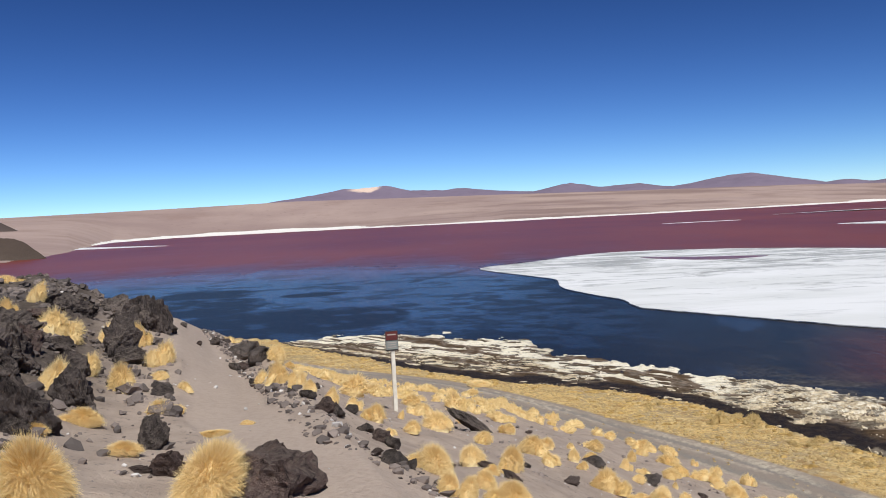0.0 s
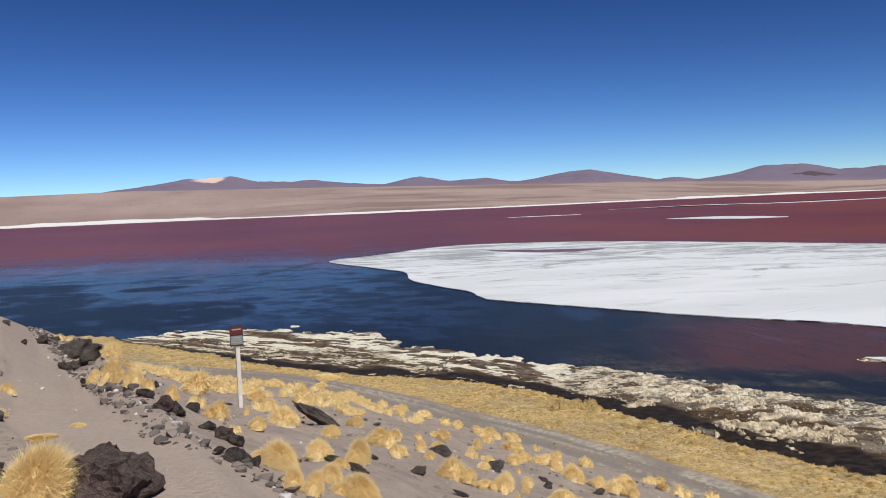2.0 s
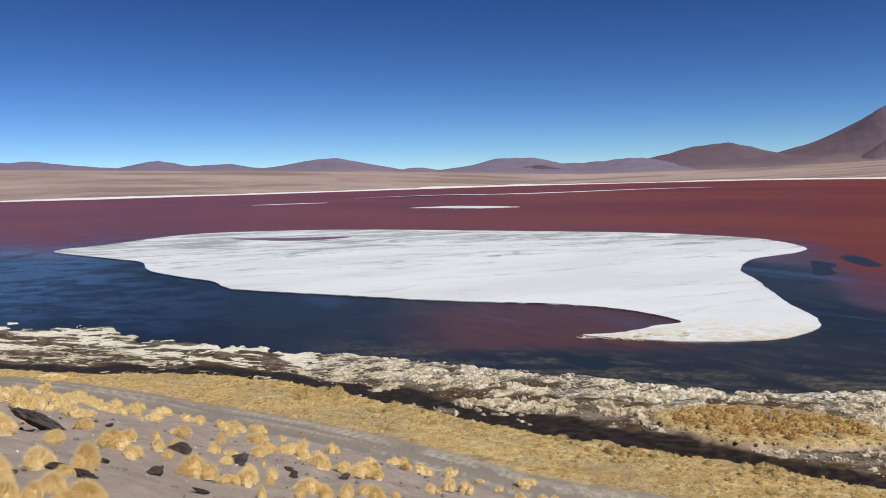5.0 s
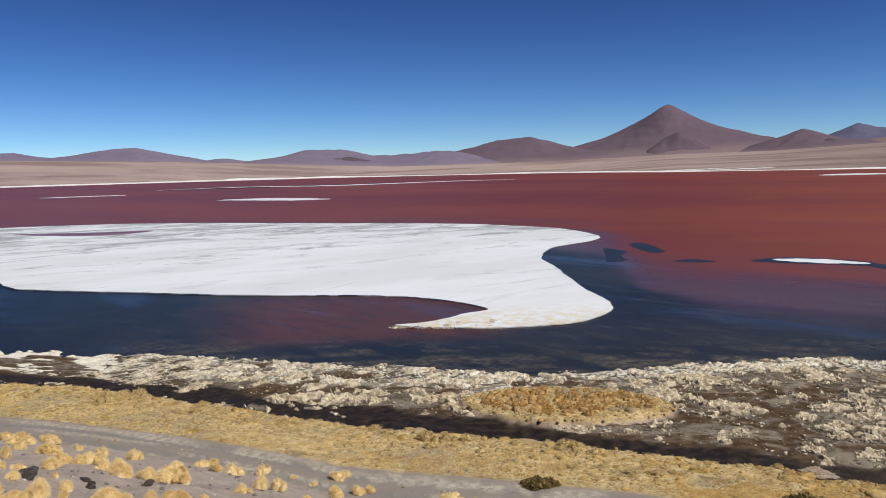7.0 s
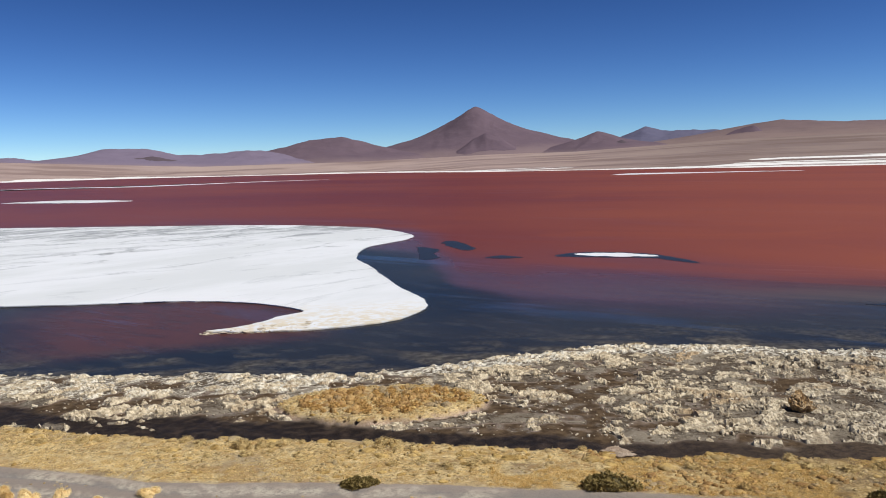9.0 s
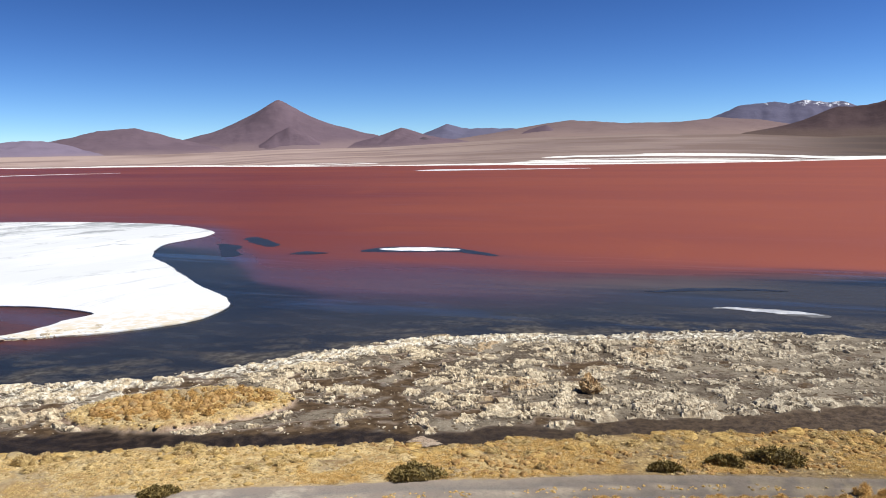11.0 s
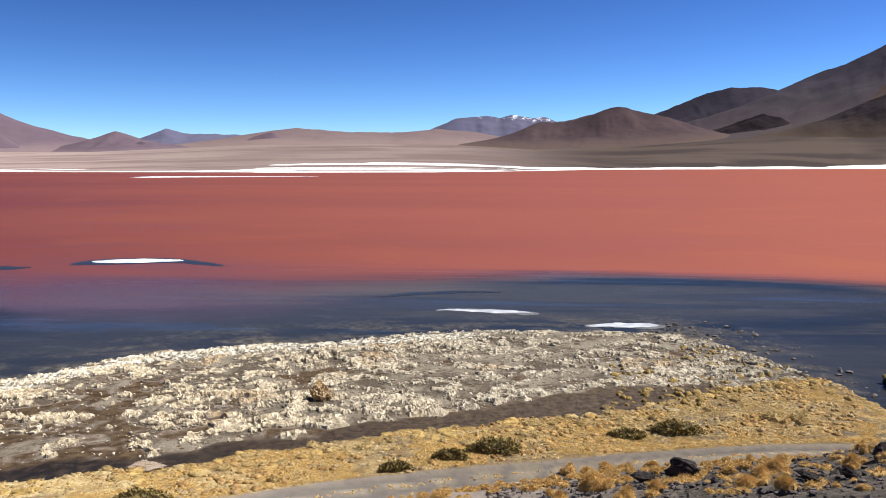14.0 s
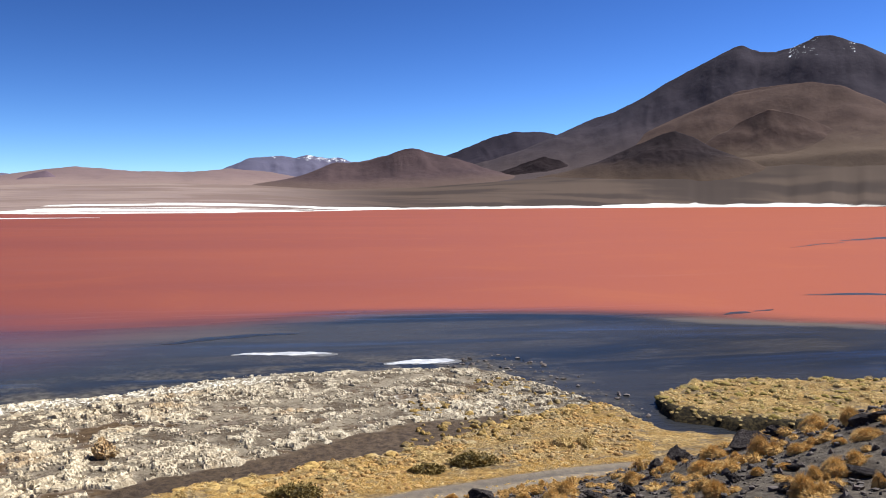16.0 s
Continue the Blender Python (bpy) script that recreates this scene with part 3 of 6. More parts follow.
MARSH_CLUMP = straw_material("marsh_clumps", rgb(0.26, 0.165, 0.06), rgb(0.76, 0.60, 0.31), 0.15)
TURF = straw_material("turf", rgb(0.36, 0.245, 0.09), rgb(0.72, 0.555, 0.26), 0.2)
SHRUB = straw_material("shrub_leaves", rgb(0.16, 0.117, 0.036), rgb(0.34, 0.252, 0.086))
LAVA = rock_material("lava_rock", rgb(0.078, 0.064, 0.058), rgb(0.18, 0.146, 0.128), rgb(0.21, 0.16, 0.128), 0.55)
BLACK_LAVA = rock_material("black_lava_rock", rgb(0.035, 0.030, 0.030), rgb(0.085, 0.070, 0.065), rgb(0.12, 0.09, 0.075))
RED_LAVA = rock_material("reddish_lava_rock", rgb(0.105, 0.075, 0.067), rgb(0.20, 0.142, 0.122), rgb(0.25, 0.165, 0.135), 0.5)
GREY_ROCK = rock_material("grey_rock", rgb(0.10, 0.085, 0.075), rgb(0.20, 0.165, 0.145), rgb(0.24, 0.16, 0.12))


# ---- mesh helpers ----
def mesh_object(name, verts, faces, material, smooth_shade=True, attrs=None, parent=None):
    """One mesh from arrays of corners and of three- or four-sided faces."""
    verts, faces = np.asarray(verts, np.float32), np.asarray(faces, np.int32)
    me = bpy.data.meshes.new(name)
    k = faces.shape[1]
    me.vertices.add(len(verts))
    me.vertices.foreach_set("co", verts.ravel())
    me.loops.add(faces.size)
    me.loops.foreach_set("vertex_index", faces.ravel())
    me.polygons.add(len(faces))
    me.polygons.foreach_set("loop_start", np.arange(0, faces.size, k, dtype=np.int32))
    me.polygons.foreach_set("use_smooth", np.full(len(faces), smooth_shade))
    me.update(calc_edges=True)
    for key, values in (attrs or {}).items():
        me.attributes.new(key, "FLOAT", "POINT").data.foreach_set("value", np.asarray(values, np.float32))
    me.materials.append(material)
    ob = new(name, me)
    ob.parent = parent
    return ob


def part(name, bm, material, parent=None, label="", smooth_shade=False):
    me = bpy.data.meshes.new(name)
    bm.to_mesh(me)
    bm.free()
    me.materials.append(material)
    for poly in me.polygons:
        poly.use_smooth = smooth_shade
    ob = new(name, me)
    ob.parent = parent
    return tagged(ob, label)


def grid_faces(rows, cols, wrap=False):
    i, j = np.meshgrid(np.arange(rows - 1), np.arange(cols if wrap else cols - 1), indexing="ij")
    k = (j + 1) % cols
    return np.stack([i * cols + j, i * cols + k, (i + 1) * cols + k, (i + 1) * cols + j], -1).reshape(-1, 4)[:, ::-1]


# ---- ground: one sheet out to the horizon ----
fine_az = np.arange(-32, 131, 0.2)
coarse_az = np.arange(134, 326, 4.0)
ring_az = np.concatenate([fine_az, coarse_az])
ring_r = np.concatenate([[0.0, 0.4, 0.8, 1.2, 1.6], np.arange(2, 12, 0.22), np.geomspace(12, 34, 70), np.arange(34.3, 70, 0.33), np.geomspace(70.5, 130, 40), np.geomspace(136, 1500, 24), np.geomspace(1530, 4750, 120)])
A, RR = np.meshgrid(np.radians(ring_az), ring_r)
GX, GY = RR * np.sin(A), RR * np.cos(A)
GZ, SHARES = terrain(GX.ravel(), GY.ravel())
gverts = np.stack([GX.ravel(), GY.ravel(), GZ], -1)
gfaces = grid_faces(len(ring_r), len(ring_az), wrap=True)
on_road, on_path = SHARES["road"][gfaces].mean(1) > 0.5, SHARES["path"][gfaces].mean(1) > 0.5


def ground_piece(name, chosen, label, category):
    used, back = np.unique(gfaces[chosen], return_inverse=True)
    ob = mesh_object(name, gverts[used], back.reshape(-1, 4), GROUND, attrs={k: v[used] for k, v in SHARES.items()})
    return tagged(ob, label, category, kind="structure")


ground_piece("ground", ~(on_road | on_path), "dusty volcanic hillside, yellow marsh grass and pale desert plain", "ground")
ground_piece("dirt_track", on_road, "pale dirt track with two wheel ruts", "road")
ground_piece("footpath", on_path & ~on_road, "trodden grey dust footpath along the slope", "path")

# ---- lake ----
water_r = np.concatenate([np.arange(30, 130, 1.0), np.geomspace(131, 290, 90), np.geomspace(297, 3300, 54)])
water_az = np.concatenate([np.arange(-40, 30, 0.3), np.arange(30, 135, 0.7), np.arange(136, 320, 6.0)])
A, RR = np.meshgrid(np.radians(water_az), water_r)
waz, wr = np.degrees(A).ravel(), RR.ravel()
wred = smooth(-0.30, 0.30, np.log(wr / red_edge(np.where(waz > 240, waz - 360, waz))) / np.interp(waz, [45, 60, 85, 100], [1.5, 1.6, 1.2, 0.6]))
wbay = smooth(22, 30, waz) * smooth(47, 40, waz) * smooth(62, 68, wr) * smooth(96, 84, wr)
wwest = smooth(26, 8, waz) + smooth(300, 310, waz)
wfar_sheen = smooth(67, 76, wr) * smooth(72, 86, waz) * (waz < 200) * (1 - smooth(0.08, 0.30, wred))
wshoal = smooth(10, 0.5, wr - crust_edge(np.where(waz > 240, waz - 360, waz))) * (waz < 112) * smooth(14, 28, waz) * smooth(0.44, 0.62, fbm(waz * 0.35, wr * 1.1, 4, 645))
wsheen = np.clip(smooth(75, -5, waz) + smooth(300, 310, waz), 0, 1)
# share of painted sunlit brightening, by bearing
wsunward = np.clip((waz - 53) / 64, 0, 1) * smooth(300, 280, waz) * 0.85


def blot(a0, r0, da, dr, tilt=0.0):
    """About 1 inside a smeared patch round a bearing and a distance."""
    u, v = (waz - a0) / da, (np.log(wr / r0) - tilt * (waz - a0)) / dr
    return 1 - smooth(0.80, 1.02, np.hypot(u, v) + 0.55 * (fbm(waz * 0.45, np.log(wr) * 16, 5, 642, 0.6) - 0.5))


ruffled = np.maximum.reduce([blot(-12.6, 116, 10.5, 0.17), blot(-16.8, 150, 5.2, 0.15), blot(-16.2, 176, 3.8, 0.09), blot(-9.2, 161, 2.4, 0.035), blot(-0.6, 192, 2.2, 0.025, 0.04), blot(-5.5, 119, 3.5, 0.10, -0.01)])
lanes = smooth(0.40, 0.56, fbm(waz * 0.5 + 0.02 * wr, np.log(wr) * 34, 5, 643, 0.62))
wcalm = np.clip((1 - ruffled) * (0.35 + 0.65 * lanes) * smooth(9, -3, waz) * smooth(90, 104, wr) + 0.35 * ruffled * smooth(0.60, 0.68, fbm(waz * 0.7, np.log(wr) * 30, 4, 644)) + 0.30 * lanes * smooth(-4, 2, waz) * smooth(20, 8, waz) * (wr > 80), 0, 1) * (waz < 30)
wverts = np.stack([(RR * np.sin(A)).ravel(), (RR * np.cos(A)).ravel(), np.zeros(wr.size)], -1)
tagged(mesh_object("lake_water", wverts, grid_faces(len(water_r), len(water_az), wrap=True), WATER, attrs=dict(red=wred, bay=wbay, west=wwest, sunward=wsunward, west_sheen=wsheen, far_sheen=wfar_sheen, calm=wcalm, shoal=wshoal, sky_veil=smooth(84, 62, waz))), "shallow lake of red algae water with dark blue shallows", "water", kind="structure")


def curve_ring(text, count=260, ragged=0.6, seed=1, grain=0.25):
    """A closed smooth outline through bearing:distance points."""
    pts = np.array([at(*[float(v) for v in item.split(":")]) for item in text.split()])
    n = len(pts)
    t = np.linspace(0, n, count, endpoint=False)
    i, f = np.floor(t).astype(int), (t % 1)[:, None]
    a, b, c, d = pts[(i - 1) % n], pts[i % n], pts[(i + 1) % n], pts[(i + 2) % n]
    xy = 0.5 * (2 * b + (c - a) * f + (2 * a - 5 * b + 4 * c - d) * f ** 2 + (3 * b - a - 3 * c + d) * f ** 3)
    wob = np.stack([fbm(xy[:, 0] * grain, xy[:, 1] * grain, 4, seed, 0.65) - 0.5, fbm(xy[:, 0] * grain, xy[:, 1] * grain, 4, seed + 9, 0.65) - 0.5], -1)
    return xy + wob * 2 * ragged


def salt_sheet(name, outline, label, top=0.10, ragged=0.6, seed=1, grey=0.0, count=260, grain=0.25):
    xy = curve_ring(outline, count, ragged, seed, grain)
    n = len(xy)
    bm = bmesh.new()
    low = [bm.verts.new((x, y, -0.25)) for x, y in xy]
    rim = [bm.verts.new((x, y, top * 0.6)) for x, y in xy]
    up = [bm.verts.new((x, y, top)) for x, y in xy]
    for k in range(n):
        bm.faces.new((low[k], low[(k + 1) % n], rim[(k + 1) % n], rim[k]))
        bm.faces.new((rim[k], rim[(k + 1) % n], up[(k + 1) % n], up[k]))
    cap = bm.faces.new(up)
    bmesh.ops.triangulate(bm, faces=[cap])
    bmesh.ops.recalc_face_normals(bm, faces=bm.faces)
    ob = part(name, bm, SALT)
    ob.data.attributes.new("grey", "FLOAT", "POINT").data.foreach_set("value", np.full(len(ob.data.vertices), grey, np.float32))
    return tagged(ob, label, "salt flat")


SALT_ISLAND = "2.4:212 5.5:180 7.4:166 7.9:147 9.6:134 11.9:123 12.8:113.5 16:107 20.7:100 24.6:95 30.3:90.6 35.8:88 40.3:83.3 43.4:77.6 41.9:75.4 40.4:72.8 38.8:71.0 36.9:70.2 38.5:69.2 41:68.5 44:68.1 48.5:69.7 50.8:73.3 51.9:78.5 51.4:83 49.7:92.4 48.2:108 47:124.5 48:139.6 50.9:156.8 49:177.8 46.3:190 40.9:206 30.4:228 20.1:257 11.2:264 5.7:230"
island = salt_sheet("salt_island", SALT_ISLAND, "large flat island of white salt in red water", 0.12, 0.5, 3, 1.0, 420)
salt_sheet("salt_islet", "61.9:120.5 63.3:123 66.2:121.5 67.2:118.6 64.4:118", "small white salt islet with a dark wet rim", 0.05, 1.0, 4, 0.3, 200, 0.5)
DAMP, DAMP_TOO = "84.6:74.6 87.6:74.9 91:73.2 88.5:73.1 86.5:73.9", "94.9:68.2 98.2:69.9 99.5:69.2 98.2:67.9 96.5:67.8"
damp = salt_sheet("salt_patch", DAMP, "thin white salt patch in dark shallows", 0.015, 0.7, 5, 0.8, 240, 0.5)
damp_too = salt_sheet("salt_patch", DAMP_TOO, "thin white salt patch in dark shallows", 0.015, 0.7, 6, 0.8, 240, 0.5)
WET_SALT = plain_material("damp_salt", rgb(0.36, 0.37, 0.39), rgb(0.66, 0.66, 0.66), 0.9, 0.6)
damp.data.materials[0] = WET_SALT
damp_too.data.materials[0] = WET_SALT
salt_sheet("salt_bar", "25.3:479 28.9:488 32.6:442 30.5:436 28.9:440", "distant white salt bar in red water", 0.2, 4.4, 7, 0.2, 220, 0.1)
salt_sheet("salt_bar", "14.8:705 19:712 19.1:725 16:722", "distant thin white salt bar in red water", 0.2, 2.2, 17, 0.2, 220, 0.1)
salt_sheet("salt_bar", "21.5:950 27:1000 33:935 41:1080 45.2:1120 41:1110 33:985 27:1040", "long distant white salt bar in red water", 0.2, 6.6, 18, 0.2, 220, 0.1)
salt_sheet("salt_bar", "64.6:905 70:920 76.4:955 70:985 65.8:1000", "long distant white salt bar in red water", 0.2, 6.6, 19, 0.1, 220, 0.1)
salt_sheet("salt_spit", "-29:1150 -25.2:1110 -19.2:985 -18.7:1010 -22:1180 -26:1500 -29:1500", "distant white salt spit on the lake shore", 0.3, 4.0, 8, 0.1, 120)


def mud_sheet(outline, label, seed, top=0.02, ragged=0.75, count=200, grow=1.0, grain=0.45, name="mud_bank", category="mud bank"):
    """A low bank of wet mud that shows just above the water."""
    xy = curve_ring(outline, count, ragged, seed, grain)
    ahead, behind = np.roll(xy, -1, 0), np.roll(xy, 1, 0)
    way = ahead - behind
    way /= np.linalg.norm(way, axis=1)[:, None] + 1e-9
    side = np.stack([-way[:, 1], way[:, 0]], -1) * (1 if np.cross(xy - xy.mean(0), ahead - xy).sum() < 0 else -1)
    xy = xy + side * (grow - 1) * np.clip(np.hypot(xy[:, 0] - 47.5, xy[:, 1] - 55.5) / 8 - 1.2, 0, 1)[:, None] * np.clip(2.6 * fbm(xy[:, 0] * 0.10, xy[:, 1] * 0.10, 3, seed) - 0.7, -0.3, 1.4)[:, None]
    bm = bmesh.new()
    low = [bm.verts.new((x, y, -0.2)) for x, y in xy]
    up = [bm.verts.new((x, y, top)) for x, y in xy]
    for k in range(len(xy)):
        bm.faces.new((low[k], low[(k + 1) % len(xy)], up[(k + 1) % len(xy)], up[k]))
    bmesh.ops.triangulate(bm, faces=[bm.faces.new(up)])
    bmesh.ops.recalc_face_normals(bm, faces=bm.faces)
    return tagged(part(name, bm, MUD), label, category)


pool = salt_sheet("brine_pool", "13.2:230 14.6:219 18:208.5 20.9:216 20.4:219.5 17:222.5", "shallow pool of red brine on the salt", 0.14, 1.2, 23, 0.0, 220, 0.12)
pool.data.materials[0] = plain_material("red_brine", rgb(0.17, 0.045, 0.035), rgb(0.26, 0.12, 0.10), 0.2, 0.3)

rim_part = mud_sheet(SALT_ISLAND, "dark wet mud rim", 3, 0.03, 0.5, 420, 1.35, 0.25, "wet_rim", "")
rim_part.parent = island
SILT = plain_material("grey_silt", rgb(0.075, 0.074, 0.072), rgb(0.21, 0.205, 0.195), 0.7, 0.6)
for outline, seed in ((DAMP, 5), (DAMP_TOO, 6)):
    silt = mud_sheet(outline, "thin grey silt round a salt patch", seed, 0.008, 0.9, 240, 1.45, 0.6)
    silt.data.materials[0] = SILT
mud_sheet("60.6:119 62.6:124.2 66.8:122 69.9:112.5 69.3:111.5 66.8:116.6 63.6:117.3", "dark wet mud bank round a salt islet", 31)
mud_sheet("51.3:137 52.7:131 52.3:125 52.6:119.5 51.5:118 51.2:127", "dark wet mud bank in red water", 32)
mud_sheet("52.9:144 53.9:146 55.1:132 54.2:130", "dark wet mud bank in red water", 33)
mud_sheet("55.9:118 57:121 58.4:118 57:117", "dark wet mud bank in red water", 34)
mud_sheet("79.8:82 84:85.4 88.9:85.2 84:83.6", "olive mud bank in dark shallows", 35)
mud_sheet("117.1:102.5 118.4:106.5 118.8:105.5", "dark wet mud bank in red water", 36)
mud_sheet("119.1:107 120.3:110 120:108", "dark wet mud bank in red water", 37)
mud_sheet("121:262 123:292 124:305 123.2:290", "dark wet mud bank in orange water", 38, ragged=3.0, grain=0.12)
mud_sheet("124:318 127.5:370 127.8:360 125:322", "dark wet mud bank in orange water", 39, ragged=3.0, grain=0.12)
mud_sheet("122:128 125:134 127.5:134 125:131", "dark wet mud bank in orange water", 40)


# ---- mountains ----
def mountain(name, profile, dist, depth, mats, label, seed, rough=0.18, snow="-200:0 200:0", pale="-200:0 200:0", apron=1.9, lump=0.0, gullies=0.05):
    """A range whose crest follows bearing:elevation; each crest point sheds a concave cone of scree, and the cones merge."""
    crest = knots(profile)
    lo, hi = float(profile.split()[0].split(":")[0]), float(profile.split()[-1].split(":")[0])
    c_az = np.arange(lo, hi + 0.01, 0.07)
    cx, cy = dist * np.sin(np.radians(c_az)), dist * np.cos(np.radians(c_az))
    tall = dist * np.tan(np.radians(crest(c_az))) + EYE + dist * 0.0020 * (fbm(c_az * 2.3, c_az * 0 + seed, 4, seed, 0.6) - 0.5)
    c_tall = tall - terrain(cx, cy)[0]
    # the crest wanders towards and away from the viewer
    wander = 0.14 * depth * (fbm(c_az * 0.28, c_az * 0 + 3.3, 2, seed + 20) - 0.5)
    grow = 1 + wander / dist
    cx, cy, tall = cx * grow, cy * grow, EYE + (tall - EYE) * grow
    wide = min(math.degrees(depth / dist), 14)
    az = np.arange(lo - wide, hi + wide, 0.14)
    v = np.concatenate([-np.linspace(1, 0, 72) ** 1.35, np.linspace(0, 0.6, 10)[1:]])
    AZ, V = np.meshgrid(az, v)
    r = np.minimum(dist + V * depth * 1.15, 4985)
    x, y = r * np.sin(np.radians(AZ)), r * np.cos(np.radians(AZ))
    base = terrain(x, y)[0]
    s = 1.0 / depth
    wx = x + depth * 0.18 * (fbm(x * s * 2.2, y * s * 2.2, 3, seed + 3) - 0.5)
    wy = y + depth * 0.18 * (fbm(x * s * 2.2 + 7, y * s * 2.2, 3, seed + 4) - 0.5)
    near_crest = np.full(x.shape, 1e9)
    top = np.zeros(x.shape)
    for px, py, h in zip(cx, cy, tall):
        d0 = np.hypot(x - px, y - py)
        d = np.hypot(wx - px, wy - py)
        k = np.clip(d0 * s * 5, 0, 1)
        d = (d * k + d0 * (1 - k)) * s
        top = np.maximum(top, (h - base) * np.clip(1 - d, 0, 1) ** apron)
        near_crest = np.minimum(near_crest, d0)
    free = smooth(0, 0.45, near_crest * s)
    relief = top
    gully = ridged(wx * s * 4.5, wy * s * 4.5, 3, seed + 7) - 0.6
    knob = ridged(x * s * 14, y * s * 14, 3, seed + 9) - 0.6
    # furrows that run down the fall line, finer towards the foot
    span = math.degrees(0.11 * depth / dist)
    bend = 1.3 * fbm(AZ / span * 0.35, V * 4.0, 3, seed + 11)
    furrow = 0.65 * ridged(AZ / span + bend, V * 1.1, 2, seed + 12) + 0.35 * ridged(AZ / span * 2.6 + bend * 2, V * 2.2, 2, seed + 13) - 0.6
    low = smooth(0, 0.25, near_crest * s)
    z = base + relief * (1 + free * (rough * 1.6 * gully + lump * knob) + low * gullies * 1.6 * furrow) - 14 * smooth(26, 0, top)
    share = np.clip(relief / np.max(c_tall), 0, 1)
    sn = knots(snow)(AZ) * smooth(0.68, 0.86, share) * (V > -0.5)
    pl = knots(pale)(AZ) * smooth(0.3, 0.8, share)
    verts = np.stack([x.ravel(), y.ravel(), z.ravel()], -1)
    ob = mesh_object(name, verts, grid_faces(len(v), len(az)), mats, attrs=dict(share=share.ravel(), snow=sn.ravel(), pale=pl.ravel()))
    return tagged(ob, label, "mountain")


# distance haze is mixed into the far slopes' colours as mauve, pink and blue
HAZE_MAUVE = mountain_material("mauve_mountain", rgb(0.28, 0.21, 0.212), rgb(0.195, 0.157, 0.205), rgb(0.140, 0.113, 0.152))
PINK = mountain_material("pink_tableland", rgb(0.24, 0.172, 0.15), rgb(0.185, 0.130, 0.125), rgb(0.13, 0.092, 0.095), 0.7)
VOLCANO = mountain_material("volcano_slope", rgb(0.225, 0.162, 0.158), rgb(0.142, 0.100, 0.118), rgb(0.108, 0.077, 0.096))
BROWN = mountain_material("brown_mountain", rgb(0.104, 0.073, 0.053), rgb(0.080, 0.051, 0.042), rgb(0.040, 0.025, 0.024), 0.5)
SUMMIT = mountain_material("dark_summit", rgb(0.070, 0.053, 0.053), rgb(0.040, 0.033, 0.045), rgb(0.021, 0.017, 0.025), 0.5)
KNOLL = mountain_material("rocky_dark_slope", rgb(0.088, 0.060, 0.044), rgb(0.024, 0.016, 0.018), rgb(0.012, 0.009, 0.011), 0.34)
SPUR = mountain_material("spur_slope", rgb(0.116, 0.080, 0.066), rgb(0.080, 0.053, 0.054), rgb(0.046, 0.032, 0.037), 0.3)
FOOTHILL = mountain_material("foothill_slope", rgb(0.20, 0.15, 0.14), rgb(0.115, 0.088, 0.098), rgb(0.080, 0.062, 0.072))
DARK_HILL = mountain_material("dark_hill", rgb(0.12, 0.088, 0.072), rgb(0.080, 0.062, 0.056), rgb(0.05, 0.042, 0.040))
HAZE_BLUE = mountain_material("bluish_mountain", rgb(0.185, 0.142, 0.155), rgb(0.130, 0.122, 0.175), rgb(0.095, 0.092, 0.140))
mountain("mountain_range", "-14:1.5 -10.8:1.84 -8.5:2.13 -6.6:2.42 -4.9:2.44 -3.7:2.53 -2.4:2.14 0:2.02 1.2:2.12 3.4:1.83 6.5:1.56 9:1.3", 4350, 500, HAZE_MAUVE, "low pinkish mountain range with a pale scar", 101, pale="-8:0 -6.3:0.5 -5:1 -4.2:0.4 -3.4:0 -2.6:0.5 -2:0 200:0")
mountain("mountain", "5:1.2 6.5:1.61 8.8:2.06 10.5:1.65 13.3:1.73 15.6:1.34 17:0.8", 4300, 450, HAZE_MAUVE, "low pinkish mountain with two soft summits", 102)
mountain("mountain", "14.5:1 15.6:1.34 17.9:1.76 19.1:1.96 20.3:2.0 21.2:1.8 23.1:1.09 24.5:0.7", 4250, 500, HAZE_MAUVE, "broad mauve mountain with a rounded top", 103)
mountain("mountain", "22.5:0.8 23.7:1.11 25.8:1.19 28.6:0.85 30:0.6", 4150, 300, HAZE_MAUVE, "long low mauve hill on the plain", 104)
mountain("mountain", "27.5:0.3 29.2:0.79 31.1:1.66 33.7:1.65 35.4:1.22 37.2:1.19 39.9:1.43 41.4:1.35 44:0.5", 4050, 550, HAZE_MAUVE, "flat-topped mauve mountain with low foothills", 105)
mountain("mountain", "39.5:1.0 41.4:1.35 42.9:1.69 44.1:2.04 46.3:2.18 47.5:1.91 48.8:1.38 49.8:1.2 52:0.5", 4200, 500, VOLCANO, "rounded reddish brown mountain", 106)
mountain("volcano", "43.5:0.34 46.5:0.55 48.6:0.89 50.1:1.34 51.6:2.01 53.8:3.16 54.9:3.78 55.3:4.06 55.8:3.86 57.4:2.92 59.1:2.12 60.8:1.73 62.9:1.1 65:0.65 68:0.3", 4600, 780, VOLCANO, "steep reddish brown volcano cone", 107, 0.06, apron=1.75)
mountain("mountain", "60:0.6 61.6:1.2 63.5:2.15 65.1:1.65 67:1.2 69:0.6", 4150, 420, VOLCANO, "small reddish brown conical mountain", 108)
mountain("mountain", "63.5:0.8 65.1:1.6 66.6:2.37 67.7:2.02 70:2.01 71.7:1.97 74:1.2", 4750, 500, HAZE_BLUE, "distant bluish mountain ridge", 109)
